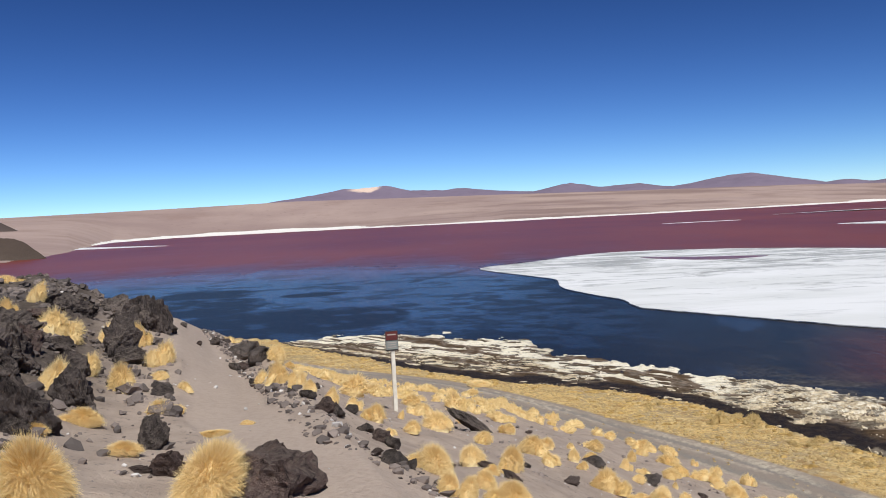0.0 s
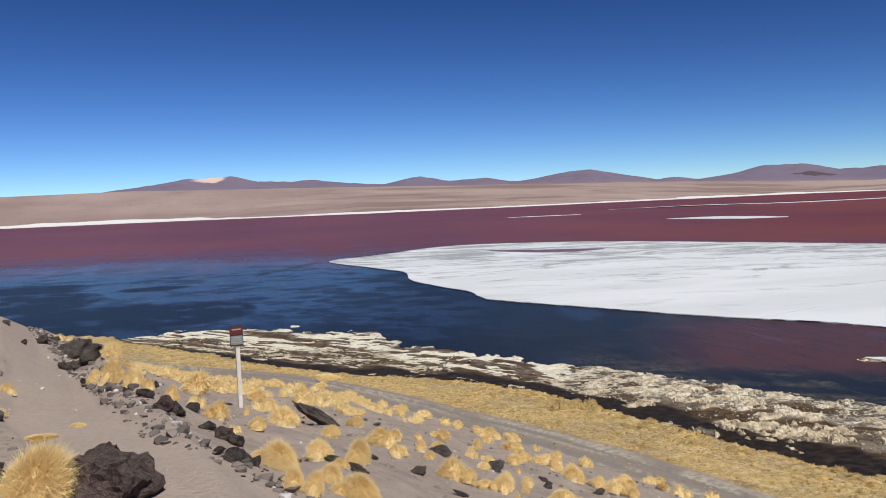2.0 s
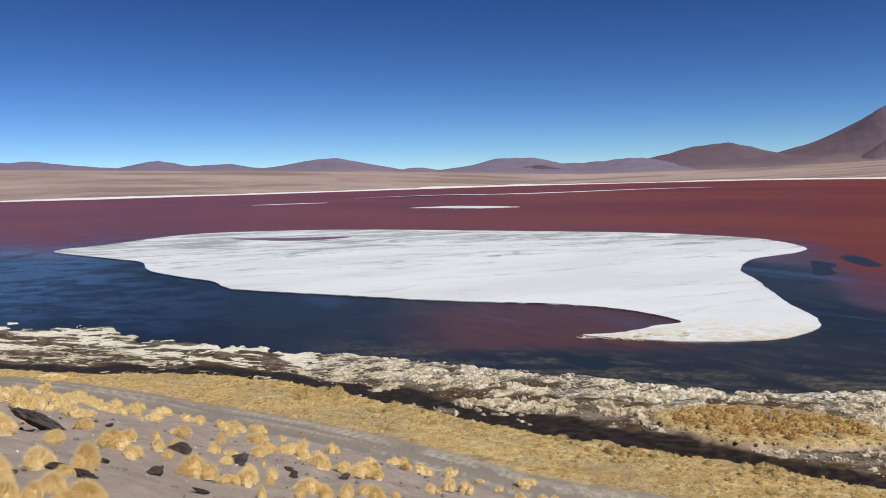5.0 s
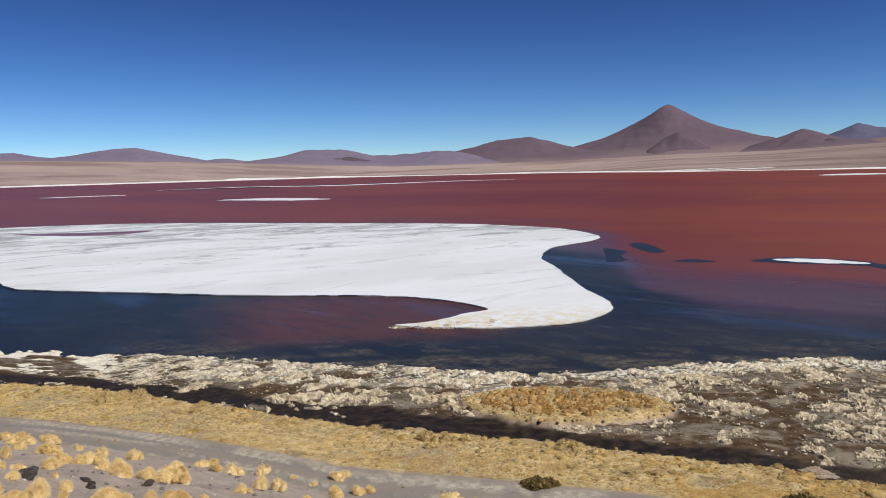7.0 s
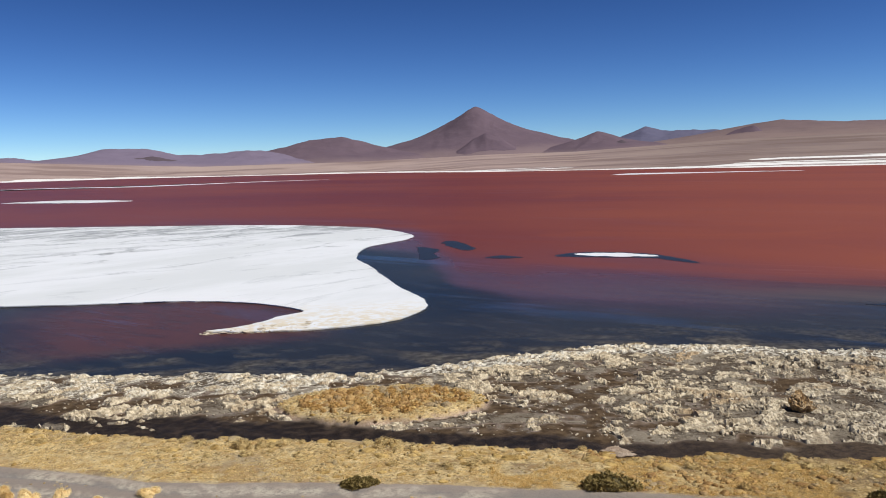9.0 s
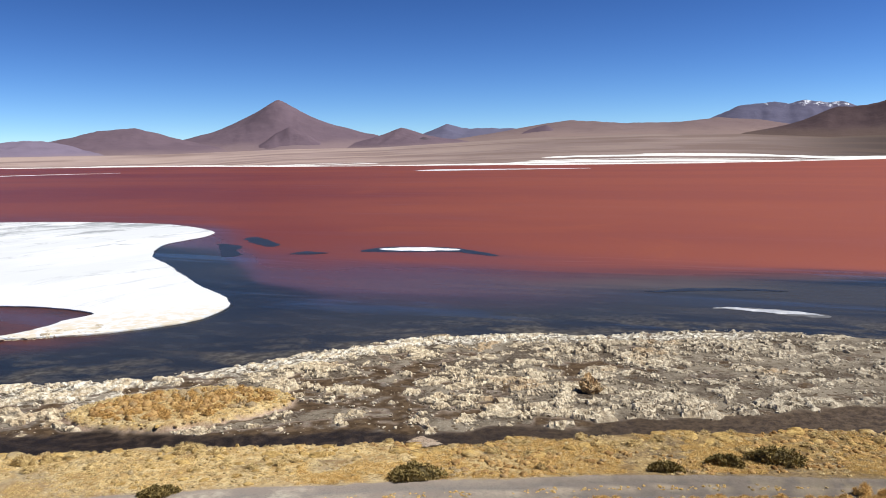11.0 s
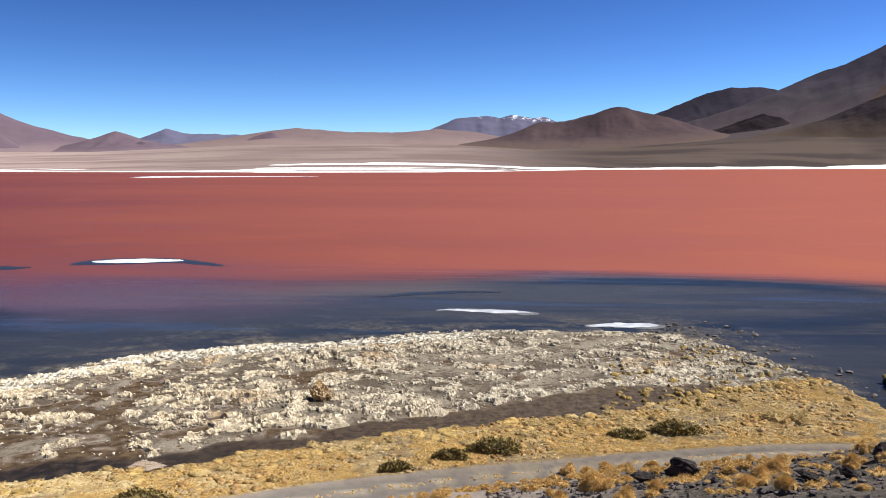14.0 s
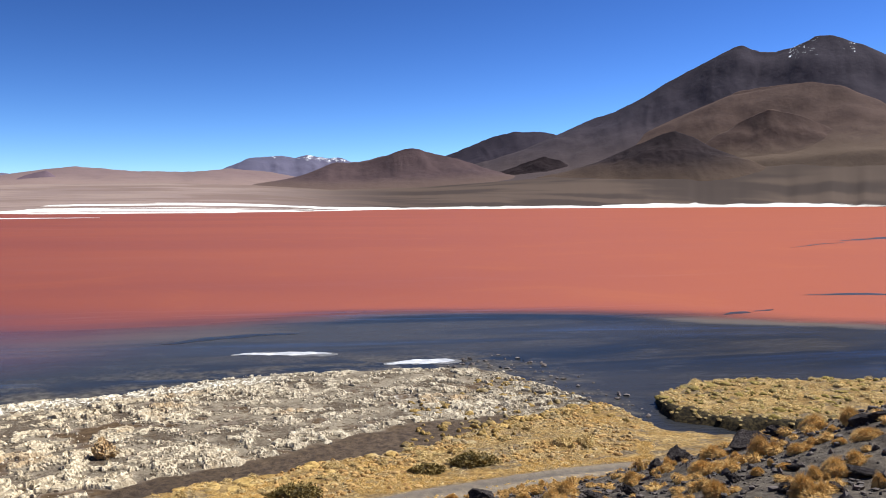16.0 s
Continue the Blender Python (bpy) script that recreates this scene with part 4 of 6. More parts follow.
mountain("mountain", "69:1.2 71.7:1.9 73.4:2.26 74.9:2.45 76.8:2.31 78.7:2.19 82.2:2.21 84.3:2.41 87:2.2 90:1.5", 4600, 900, PINK, "long sloping pinkish tableland", 110, 0.04, apron=1.5, gullies=0.03, snow="74:0 75:0.3 76.5:0.34 78:0 200:0")
mountain("mountain", "82.5:1.6 84.1:2.47 85.6:3.11 87.8:3.3 88.5:3.13 89.5:3.38 90.8:3.14 91.7:3.28 92.3:2.96 95:2.3", 4800, 550, HAZE_BLUE, "distant bluish mountains streaked with snow", 111, snow="83:0 85:0.42 88:0.42 90:0.56 92:0.58 93:0 200:0")
mountain("mountain", "80:0.8 83:0.95 85.2:1.1 87.8:1.65 90:2.25 91.2:2.88 93.5:3.12 94.6:3.5 96:3.85 96.9:3.8 98.8:3.33 100.5:2.8 103:1.9", 4000, 520, SPUR, "dark brown mountain spur", 112, 0.10, apron=2.3, lump=0.06, gullies=0.09)
mountain("mountain", "93:1.5 97.7:2.8 98.8:3.3 100.4:3.92 101.9:4.55 103.5:4.92 105.4:4.86 106.5:4.62 108.7:4.2 111:3 114:1.8", 4800, 800, SUMMIT, "dark brown mountain with a snow patch", 113, 0.10, apron=2.1, gullies=0.08, snow="105:0 105.6:0.45 106.2:0 200:0")
mountain("great_mountain", "98:1.2 102:2.6 106.5:4.6 108.4:5.59 110.6:6.4 112.4:7.32 114.2:8.2 115.6:9.02 116.5:9.46 117.7:9.95 118.1:10.03 118.7:9.68 119.4:9.48 120.2:9.46 121:9.7 121.8:9.94 122.4:10.2 123.2:10.24 123.9:10.1 124.7:9.84 125.4:9.37 126.3:8.8 130:6.6 136:3", 4850, 1300, SUMMIT, "great dark brown mountain with snow on its summit", 114, 0.07, apron=1.75, gullies=0.05, snow="120.4:0 120.9:0.52 122:0.46 123.5:0.30 124.6:0.5 125.2:0 200:0")
mountain("mountain", "98:0.9 102:1.3 105:1.7 108.8:2.95 112.4:4.5 114.2:5.6 116:6.36 118:7.15 120.1:7.42 122.3:7.6 124.2:7.05 126.4:5.6 131:3.0", 4450, 950, BROWN, "smooth brown mountain shoulder", 115, 0.03, apron=1.6, gullies=0.03)
mountain("mountain", "107:1.8 111:2.4 113.5:3.0 116.4:4.0 117.05:4.45 118.1:5.25 119.75:5.95 121.7:5.45 123.4:4.6 126.4:3.7 131:2.8", 4000, 430, BROWN, "rounded brown foothill below the great mountain", 116, 0.05, apron=1.8, gullies=0.04)
mountain("rocky_knoll", "106:1.75 108.4:2.35 111.7:3.95 113.2:4.55 114.05:4.75 115.2:4.3 116.2:3.3 118:2.4", 3800, 430, KNOLL, "dark rocky knoll at the mountain's foot", 117, 0.08, apron=2.0, lump=0.10, gullies=0.14)
mountain("rocky_spur", "96:1.1 96.9:1.2 99.2:1.62 101.9:2.0 103.1:2.4 105.4:3.2 106.6:2.9 108:2.1", 4000, 220, KNOLL, "low dark rocky spur on the mountain's skirt", 120, 0.08, apron=2.0, lump=0.2, gullies=0.14)
mountain("hill", "54.3:1.0 55.06:1.8 55.97:2.26 57.04:1.82 58:1.0", 4050, 190, VOLCANO, "small rounded cone at the volcano's foot", 121, 0.06, gullies=0.12)
mountain("hill", "70.4:1.2 71.6:1.6 72.5:2.0 73.3:2.2 74.1:1.6 74.6:1.2", 4200, 160, VOLCANO, "small dark hill on the pinkish tableland", 122, 0.06, gullies=0.12)
mountain("hill", "64.2:1.2 65.1:1.52 65.9:1.2", 4000, 80, FOOTHILL, "tiny dark hill on the plain", 123, 0.06)
mountain("hills", "29.8:0.35 31.2:0.7 32.3:0.95 34.1:1.14 35.2:0.92 36.5:0.65 37.6:0.72 39.2:0.4", 3850, 240, FOOTHILL, "low dark foothills in front of a mauve mountain", 124, 0.10, gullies=0.14)
mountain("hill", "-60:3 -40:2.4 -30:1.75 -27.9:1.30 -27.1:1.0 -26.4:0.66 -26.1:0.5", 2000, 90, DARK_HILL, "dark low hill on the lake shore", 118)
HEADLAND = mountain_material("grassy_headland", rgb(0.40, 0.29, 0.14), rgb(0.088, 0.066, 0.052), rgb(0.050, 0.040, 0.034), 0.3)
mountain("hill", "-60:1.6 -40:1.2 -28:0.68 -26.9:0.40 -25.8:-0.1 -24.9:-0.64 -24.6:-0.85", 680, 34, HEADLAND, "low brown headland on the lake shore", 119)


# ---- dry grass tufts ----
def blades(count, seed, width, length, spread, droop, segments=2):
    """Bunch grass: blades lie over a rounded cushion about 1 wide like thatch, their tips standing off a little."""
    g = np.random.default_rng(seed)
    phi, rho = g.uniform(0, 2 * np.pi, count), g.uniform(0, 1, count) ** 0.6
    theta = rho * radians(86) * spread + g.normal(0, 0.06, count)
    lobes = 1 + 0.09 * np.sin(phi * 3 + seed) * rho + 0.05 * np.sin(phi * 7 + seed * 2)

    def spot(th, ph, reach):
        return np.stack([np.cos(ph) * 0.5 * np.sin(th) * reach, np.sin(ph) * 0.5 * np.sin(th) * reach, length * np.cos(th) * reach + 0.03], -1)

    tip = spot(theta, phi, g.uniform(0.84, 1.05, count) * lobes)
    foot = spot(theta * g.uniform(0.66, 1.0, count), phi + g.normal(0, 0.12, count), g.uniform(0.44, 0.80, count) * lobes)
    tip += g.normal(0, 0.022, (count, 3))
    tip[:, 2] = np.maximum(tip[:, 2], 0.0)
    outward = foot + tip
    outward /= np.linalg.norm(outward, axis=1)[:, None] + 1e-9
    bow = outward * 0.02 * droop
    across = np.cross(tip - foot, outward + g.normal(0, 0.55, (count, 3)))
    across /= np.linalg.norm(across, axis=1)[:, None] + 1e-9
    rings = []
    for k in range(segments + 1):
        s = k / segments
        mid = foot * (1 - s) + tip * s + bow * 4 * s * (1 - s)
        half = across * width * (0.5 - 0.40 * s)
        rings += [mid - half, mid + half]
    v = np.stack(rings, 1).reshape(-1, 3)
    n = 2 * (segments + 1)
    base = (np.arange(count) * n)[:, None]
    f = np.concatenate([base + np.array([[2 * k, 2 * k + 1, 2 * k + 3, 2 * k + 2]]) for k in range(segments)])
    return v, f


def dome(seed, wide, high, rings=4, sides=10, sink=-0.06):
    """A lumpy low dome, the dense heart of a tuft."""
    g = np.random.default_rng(seed)
    v = []
    for k in range(rings + 1):
        a = k / rings * np.pi / 2
        for j in range(sides):
            p = 2 * np.pi * (j + 0.5 * (k % 2)) / sides
            q = 1 + g.uniform(-0.13, 0.13)
            v.append((math.cos(a) * wide * q * math.cos(p), math.cos(a) * wide * q * math.sin(p), sink + (high - sink) * math.sin(a) * q))
    return np.array(v), grid_faces(rings + 1, sides, wrap=True)[:, ::-1]


def join(*pairs):
    vs, fs, n = [], [], 0
    for v, f in pairs:
        vs.append(v)
        fs.append(f + n)
        n += len(v)
    return np.concatenate(vs), np.concatenate(fs)


def tuft_mesh(seed, count, width, material, clumps=1, length=0.6, spread=1.0):
    """A bunch of grass: one main clump and smaller ones that lean against it; 1 wide and 1 high."""
    g = np.random.default_rng(seed)
    sizes = [1.0] + list(g.uniform(0.45, 0.85, clumps - 1))
    total = sum(q * q for q in sizes)
    ang, pairs = g.uniform(0, 6.28), []
    for j, q in enumerate(sizes):
        v, f = join(blades(int(count * q * q / total), seed + 31 * j, width / q, length, spread, 0.6, 2 if count > 5000 else 1), dome(seed + j, 0.36, length * 0.72, 5, 12))
        v = v * q
        v[:, 0] += v[:, 2] * g.uniform(-0.35, 0.35)
        v[:, 1] += v[:, 2] * g.uniform(-0.35, 0.35)
        if j:
            a = ang + g.normal(0, 0.5) + (3.14 if j % 2 else 0)
            v[:, :2] += np.array([math.cos(a), math.sin(a)]) * g.uniform(0.36, 0.62)
        pairs.append((v, f))
    v, f = join(*pairs)
    lo, hi = np.percentile(v[:, :2], 1, axis=0), np.percentile(v[:, :2], 99, axis=0)
    v[:, :2] = (v[:, :2] - (lo + hi) / 2) / (hi - lo).max()
    v[:, 2] /= np.percentile(v[:, 2], 99.5)
    return mesh_object("grass_tuft", v, f, material, smooth_shade=False)


TUFT_MODELS = {}
for lod, (count, width, clumps) in enumerate(((9000, 0.0052, (1, 1, 2, 3)), (3600, 0.0095, (2, 3, 3, 4)), (1100, 0.022, (1, 2, 3, 4)))):
    for kind, material in (("straw", STRAW), ("brown", STRAW_BROWN), ("marsh", TURF)):
        TUFT_MODELS[lod, kind] = [tuft_mesh(200 + 10 * lod + k, count, width, material, clumps[k], 0.56 + 0.05 * k, 1.0 + 0.04 * k) for k in range(4)]


def slope_at(x, y):
    h = terrain(np.array([x, x + 0.4, x]), np.array([y, y, y + 0.4]))[0]
    return h[0], -(h[1] - h[0]) / 0.4, -(h[2] - h[0]) / 0.4


def put_tuft(x, y, w, h, kind, label, group, shapes=(0, 1, 2, 3)):
    r = math.hypot(x, y)
    lod = 0 if r < 9 else 1 if r < 21 else 2
    model = TUFT_MODELS[lod, kind][random.choice(shapes)]
    z, nx, ny = slope_at(x, y)
    ob = model.copy()
    scene.collection.objects.link(ob)
    tilt = Vector((nx * 0.5, ny * 0.5, 1)).to_track_quat("Z", "Y").to_matrix().to_4x4()
    # the feet in the tufts' lists are their near rims
    back = 0.34 * w / max(r, 1)
    wide = w * random.uniform(1.02, 1.16)
    ob.matrix_basis = Matrix.Translation((x * (1 + back), y * (1 + back), z - 0.03 * w)) @ tilt @ pose(0, 0, 0, 0, 0, random.uniform(0, 360)) @ Matrix.Diagonal((wide, wide * random.uniform(0.7, 1.0), h * 0.9, 1))
    return tagged(ob, label, "grass tuft", group)


TUFTS_KNOLL = [(-5.7, 12.11, 0.8, 0.47), (-7.04, 14.26, 0.41, 0.45), (-9.29, 17.73, 0.54, 0.22), (-6.92, 13.14, 0.4, 0.36),
    (-6.94, 15.77, 0.44, 0.19), (-5.57, 13.6, 0.5, 0.42), (-5.08, 13.73, 0.36, 0.5), (-4.25, 12.18, 0.51, 0.44), (-4.43, 9.19, 0.38, 0.46),
    (-4.59, 10.4, 0.44, 0.34), (-3.99, 10.03, 0.49, 0.43), (-3.69, 8.16, 0.41, 0.2), (-3.88, 11.12, 0.32, 0.13), (-3.41, 10.64, 0.26, 0.15),
    (-3.18, 9.16, 0.44, 0.19), (-2.8, 6.99, 0.3, 0.15), (-2.41, 8.26, 0.3, 0.06), (-2.18, 8.8, 0.15, 0.05), (-4.44, 9.58, 0.22, 0.14),
    (-3.67, 7.25, 0.22, 0.13)]
TUFTS_FRONT = [(-2.72, 5.25, 0.56, 0.54), (-1.68, 5.64, 0.56, 0.51)]
TUFTS_POST = [(-5.35, 20.31, 0.46, 0.16), (-3.08, 14.58, 0.47, 0.31), (-4.54, 23.32, 0.39, 0.23), (-2.81, 12.31, 0.28, 0.21),
    (-2.3, 11.15, 0.41, 0.36), (-1.96, 10.54, 0.25, 0.27), (-1.75, 10.17, 0.26, 0.18), (-4.23, 23.14, 0.42, 0.23), (-1.49, 10.24, 0.2, 0.23),
    (-2.59, 21.92, 0.79, 0.7), (-2.58, 26.11, 0.47, 0.36), (-1.46, 12.31, 0.31, 0.22), (-1.03, 10.53, 0.34, 0.26), (-1.05, 16.53, 0.18, 0.21),
    (-3.74, 24.5, 0.37, 0.14), (-5.59, 41.76, 0.58, 0.35), (-0.77, 10.12, 0.21, 0.1)]
TUFTS_A = [(-1.08, 21.68, 0.48, 0.36), (-0.75, 18.58, 0.57, 0.36), (-0.32, 15.75, 0.66, 0.42), (-0.53, 10.47, 0.31, 0.18), (0.07, 25.75, 0.82, 0.64),
    (0.66, 27.39, 0.57, 0.38), (0.2, 19.4, 0.35, 0.19), (-0.24, 7.3, 0.42, 0.27), (0.16, 9.06, 0.4, 0.26), (-0.07, 6.51, 0.28, 0.2),
    (0.08, 6.51, 0.29, 0.21), (0.22, 7.41, 0.24, 0.19), (0.36, 8.55, 0.18, 0.12), (0.56, 8.92, 0.35, 0.32), (0.46, 13.15, 0.39, 0.22),
    (1.3, 14.09, 0.62, 0.36), (1.5, 13.07, 0.45, 0.2), (1.64, 15.12, 0.41, 0.23), (1.16, 18.46, 0.47, 0.26), (1.32, 24.14, 0.67, 0.34),
    (1.99, 14.13, 0.26, 0.24), (4.01, 24.3, 0.62, 0.38), (2.06, 13.55, 0.21, 0.16), (2.45, 15.12, 0.32, 0.17), (2.3, 16.55, 0.23, 0.14)]
TUFTS_B = [(2.27, 12.23, 0.57, 0.39), (0.41, 6.78, 0.38, 0.24), (5.26, 24.77, 0.29, 0.46), (4.1, 18.22, 0.29, 0.16), (3.11, 12.61, 0.39, 0.26),
    (3.83, 13.97, 0.31, 0.19), (4.42, 45.4, 0.7, 0.44), (5.75, 48.32, 1.22, 0.54), (6.22, 42.51, 1.2, 0.42), (4.73, 35.05, 1.09, 0.3),
    (6.61, 35.45, 0.66, 0.4), (8.71, 40.64, 1.05, 0.41), (8.02, 34.07, 0.64, 0.39), (10.74, 41.3, 0.78, 0.42), (7.08, 27.24, 0.71, 0.32),
    (6.33, 23.4, 0.55, 0.38), (-1.47, 49.44, 1.37, 0.48), (-0.16, 47.52, 1.31, 0.53), (1.95, 60.84, 1.68, 0.5), (1.37, 58.33, 1.21, 0.48),
    (3.13, 55.06, 1.53, 0.46), (3.57, 50.84, 1.06, 0.42), (-0.19, 17.1, 0.36, 0.17)]
TUFTS_C = [(6.33, 27.95, 0.52, 0.4), (10.62, 41.86, 0.91, 0.43), (6.32, 24.86, 0.65, 0.33), (8.82, 30.77, 0.36, 0.27), (10.04, 32.12, 0.52, 0.38),
    (7.27, 23.72, 0.74, 0.35), (11.38, 32.34, 0.68, 0.49), (4.77, 18.5, 0.49, 0.24), (4.21, 16.01, 0.16, 0.14), (7.17, 22.82, 0.37, 0.2),
    (5.72, 17.03, 0.49, 0.33), (6.94, 18.88, 0.46, 0.29), (7.16, 18.37, 0.59, 0.31), (8.62, 21.34, 0.66, 0.3), (7.47, 18.14, 0.45, 0.28),
    (13.81, 31.59, 0.54, 0.39), (12.6, 27.68, 0.57, 0.3), (11.95, 24.98, 0.67, 0.4), (2.58, 11.84, 0.33, 0.14), (2.85, 11.7, 0.28, 0.24),
    (2.83, 10.8, 0.18, 0.23), (3.39, 12.43, 0.18, 0.13), (3.5, 11.3, 0.24, 0.15), (3.86, 12.02, 0.45, 0.2)]
TUFTS_D = [(3.86, 11.2, 0.36, 0.21), (4.22, 11.37, 0.28, 0.25), (5.01, 12.69, 0.32, 0.18), (5.02, 12.08, 0.34, 0.27), (5.61, 12.67, 0.22, 0.12),
    (3.4, 16.65, 0.26, 0.26)]
TUFTS_E = [(6.79, 30.43, 0.92, 0.44), (10.47, 40.72, 0.95, 0.35), (6.58, 26.11, 0.57, 0.23), (5.02, 19.18, 0.51, 0.22), (6.92, 23.49, 0.8, 0.31),
    (7.35, 23.37, 0.38, 0.24), (7.39, 22.11, 0.83, 0.37), (11.82, 33.81, 0.66, 0.41), (6.96, 19.25, 0.38, 0.2), (7.61, 19.27, 0.74, 0.33),
    (2.82, 11.67, 0.46, 0.26), (3.88, 11.81, 0.54, 0.25), (8.58, 21.14, 0.59, 0.26), (13.14, 30.25, 0.52, 0.28), (14.85, 33.01, 0.67, 0.36),
    (13.23, 27.53, 0.48, 0.35), (16.01, 30.73, 0.75, 0.45), (7.96, 16.11, 0.34, 0.21), (9.56, 18.45, 0.48, 0.39), (11.2, 20.55, 0.61, 0.41),
    (16.75, 29.46, 0.39, 0.2), (16.86, 28.11, 0.38, 0.21), (13.8, 21.64, 0.56, 0.45), (17.96, 27.96, 1.01, 0.38)]
TUFTS_F = [(17.65, 26.07, 0.73, 0.37), (18.16, 26.03, 0.46, 0.41), (3.17, 14.51, 0.32, 0.15), (5.19, 12.59, 0.33, 0.2), (11.6, 19.61, 0.36, 0.17),
    (19.94, 23.25, 0.94, 0.31)]
TUFTS_SPUR = [(11.59, -7.88, 0.51, 0.3), (11.43, -7.5, 0.33, 0.27), (10.71, -6.9, 0.53, 0.38), (11.81, -6.07, 0.51, 0.32),
    (14.49, -7.26, 0.62, 0.28), (13.53, -7.18, 0.48, 0.2), (15.64, -8, 0.54, 0.27), (14.57, -7.85, 0.37, 0.19), (14.21, -8.23, 0.53, 0.42),
    (13.07, -7.73, 0.19, 0.15), (13.26, -8.35, 0.46, 0.2), (13.53, -8.7, 0.36, 0.18), (14.76, -9.57, 0.64, 0.32), (13.86, -9.39, 0.26, 0.14),
    (13.94, -9.82, 0.5, 0.38), (12.73, -9.19, 0.79, 0.24), (11.93, -8.53, 0.49, 0.25), (12.89, -8.84, 0.24, 0.13), (10.61, -7.95, 0.24, 0.26),
    (17.41, -7.85, 0.43, 0.3), (17.43, -6.96, 0.62, 0.35), (21.09, -8.68, 0.29, 0.26), (12.41, -7.09, 0.3, 0.14), (12.38, -7.56, 0.31, 0.12)]
TUFTS_TRACK = [(32.73, -2.18, 1), (32.47, -2.91, 0.75), (32.94, -3.71, 1), (32.9, -4.45, 0.86), (34.04, -5.6, 0.64), (34.31, -6.39, 0.4), (26.11, -4.54,
    0.5), (23.55, -3.14, 0.41), (19.52, -2.02, 1.03), (16.51, -2.25, 0.76), (17.77, -3.11, 0.6), (30.86, -1.55, 0.58), (21.84, -1.03, 0.42), (17.61,
    -1.01, 0.67), (31.39, -7.62, 0.51), (34.81, -8.79, 0.56), (21.71, -5.62, 0.39), (16.12, -4.53, 0.56), (16.76, -4.96, 0.63), (19.72, -6.21, 0.74),
    (14.49, -4.71, 0.57), (34.96, -9.77, 0.67), (24.28, -7.26, 0.4), (35.22, -11.17, 0.63), (22.26, -6.1, 0.36)]
TUFTS_EDGE = [(15.24, 47.48, 1.6, 0.83), (17.05, 47.39, 1.47, 0.7), (23.97, 29.7, 0.98, 0.6), (24.7, 29.06, 0.98, 0.43), (27.72, 24.47, 1.58, 0.42),
    (20.49, 37.01, 0.89, 0.3), (31.04, 9.38, 0.52, 0.33), (40.04, -3.21, 0.74, 0.34), (40.89, -12.51, 1.32, 0.6), (40.66, -13.69, 1.33, 0.66),
    (41.12, -6.89, 0.88, 0.35), (42.93, -9.93, 0.8, 0.31), (47.6, -14.81, 1.04, 0.42)]

for x, y, w, h in TUFTS_EDGE:
    put_tuft(x, y, w, h, "marsh", "broad pale tussock on the edge of the marsh grass", "tussocks on the marsh edge", (2, 3))
for x, y, w, h in TUFTS_KNOLL:
    put_tuft(x, y, w, h, "straw", "golden dry grass tuft between dark rocks", "tufts among the rocks")
for x, y, w, h in TUFTS_FRONT:
    put_tuft(x, y, w, h, "straw", "tall dense golden dry grass tuft beside boulders", "tufts among the rocks", (0, 1))
for x, y, w, h in TUFTS_POST:
    put_tuft(x, y, w, h, "straw", "golden dry grass tuft beside the footpath", "tufts beside the footpath")
for x, y, w, h in TUFTS_A + TUFTS_B + TUFTS_C + TUFTS_D + TUFTS_E + TUFTS_F:
    put_tuft(x, y, w, h, "straw", "golden dry grass tuft on the dusty slope", "tufts on the slope")
for x, y, w, h in TUFTS_SPUR:
    put_tuft(x, y, w, h, "brown", "brownish dry grass tuft on dark stony ground", "tufts on the dark spur")
for x, y, w in TUFTS_TRACK:
    put_tuft(x, y, w * 0.92, w * 0.52, "brown", "brownish dry grass tuft beside the dirt track", "tufts on the dark spur")


def scatter(count, az_range, r_range, seed, keep):
    g = np.random.default_rng(seed)
    az, r = g.uniform(*az_range, count * 12), np.sqrt(g.uniform(r_range[0] ** 2, r_range[1] ** 2, count * 12))
    x, y = r * np.sin(np.radians(az)), r * np.cos(np.radians(az))
    ok = keep(x, y, az, r)
    return x[ok][:count], y[ok][:count], g




def tussocks(name, spots, g, size, material, label, high=1.0):
    """Tussocks too far off to count, in one mesh."""
    shapes = [join(blades(220, 330 + k, 0.028, 0.56, 1.0, 0.5, 1), dome(340 + k, 0.33, 0.38, 5, 12)) for k in range(5)]
    xs, ys = spots
    zs = terrain(xs, ys)[0]
    vs, fs, n = [], [], 0
    for x, y, z in zip(xs, ys, zs):
        v, f = shapes[g.integers(5)]
        a, s = g.uniform(0, 6.28), g.uniform(*size)
        c, d, e = math.cos(a) * s, math.sin(a) * s, g.uniform(0.75, 1.2)
        vs.append(np.stack([v[:, 0] * c * e - v[:, 1] * d + x, v[:, 0] * d * e + v[:, 1] * c + y, v[:, 2] * s * high * g.uniform(0.8, 1.1) + z], -1))
        fs.append(f + n)
        n += len(v)
    return tagged(mesh_object(name, np.concatenate(vs), np.concatenate(fs), material, False), label, "grass", kind="stuff")


xs, ys, g = scatter(330, (-13, 10), (24, 76), 41, lambda x, y, az, r: (r < road_far(az) * 0.96 - road_width(az) - 0.6) & (r > 24 + 1.2 * np.clip(az, 0, 20)) & (fbm(x * 0.3, y * 0.3, 2, 77) > 0.46))
tussocks("lower_slope_tussocks", (xs, ys), g, (0.28, 0.75), STRAW, "golden dry grass tussocks on the lower slope")
xs, ys, g = scatter(420, (63, 113), (20, 38), 42, lambda x, y, az, r: (r < road_far(az) * 0.96 - road_width(az) - 0.1) & (r > 23))
tussocks("trackside_tussocks", (xs, ys), g, (0.25, 0.55), STRAW_BROWN, "brownish dry grass tussocks beside the dirt track", 0.8)
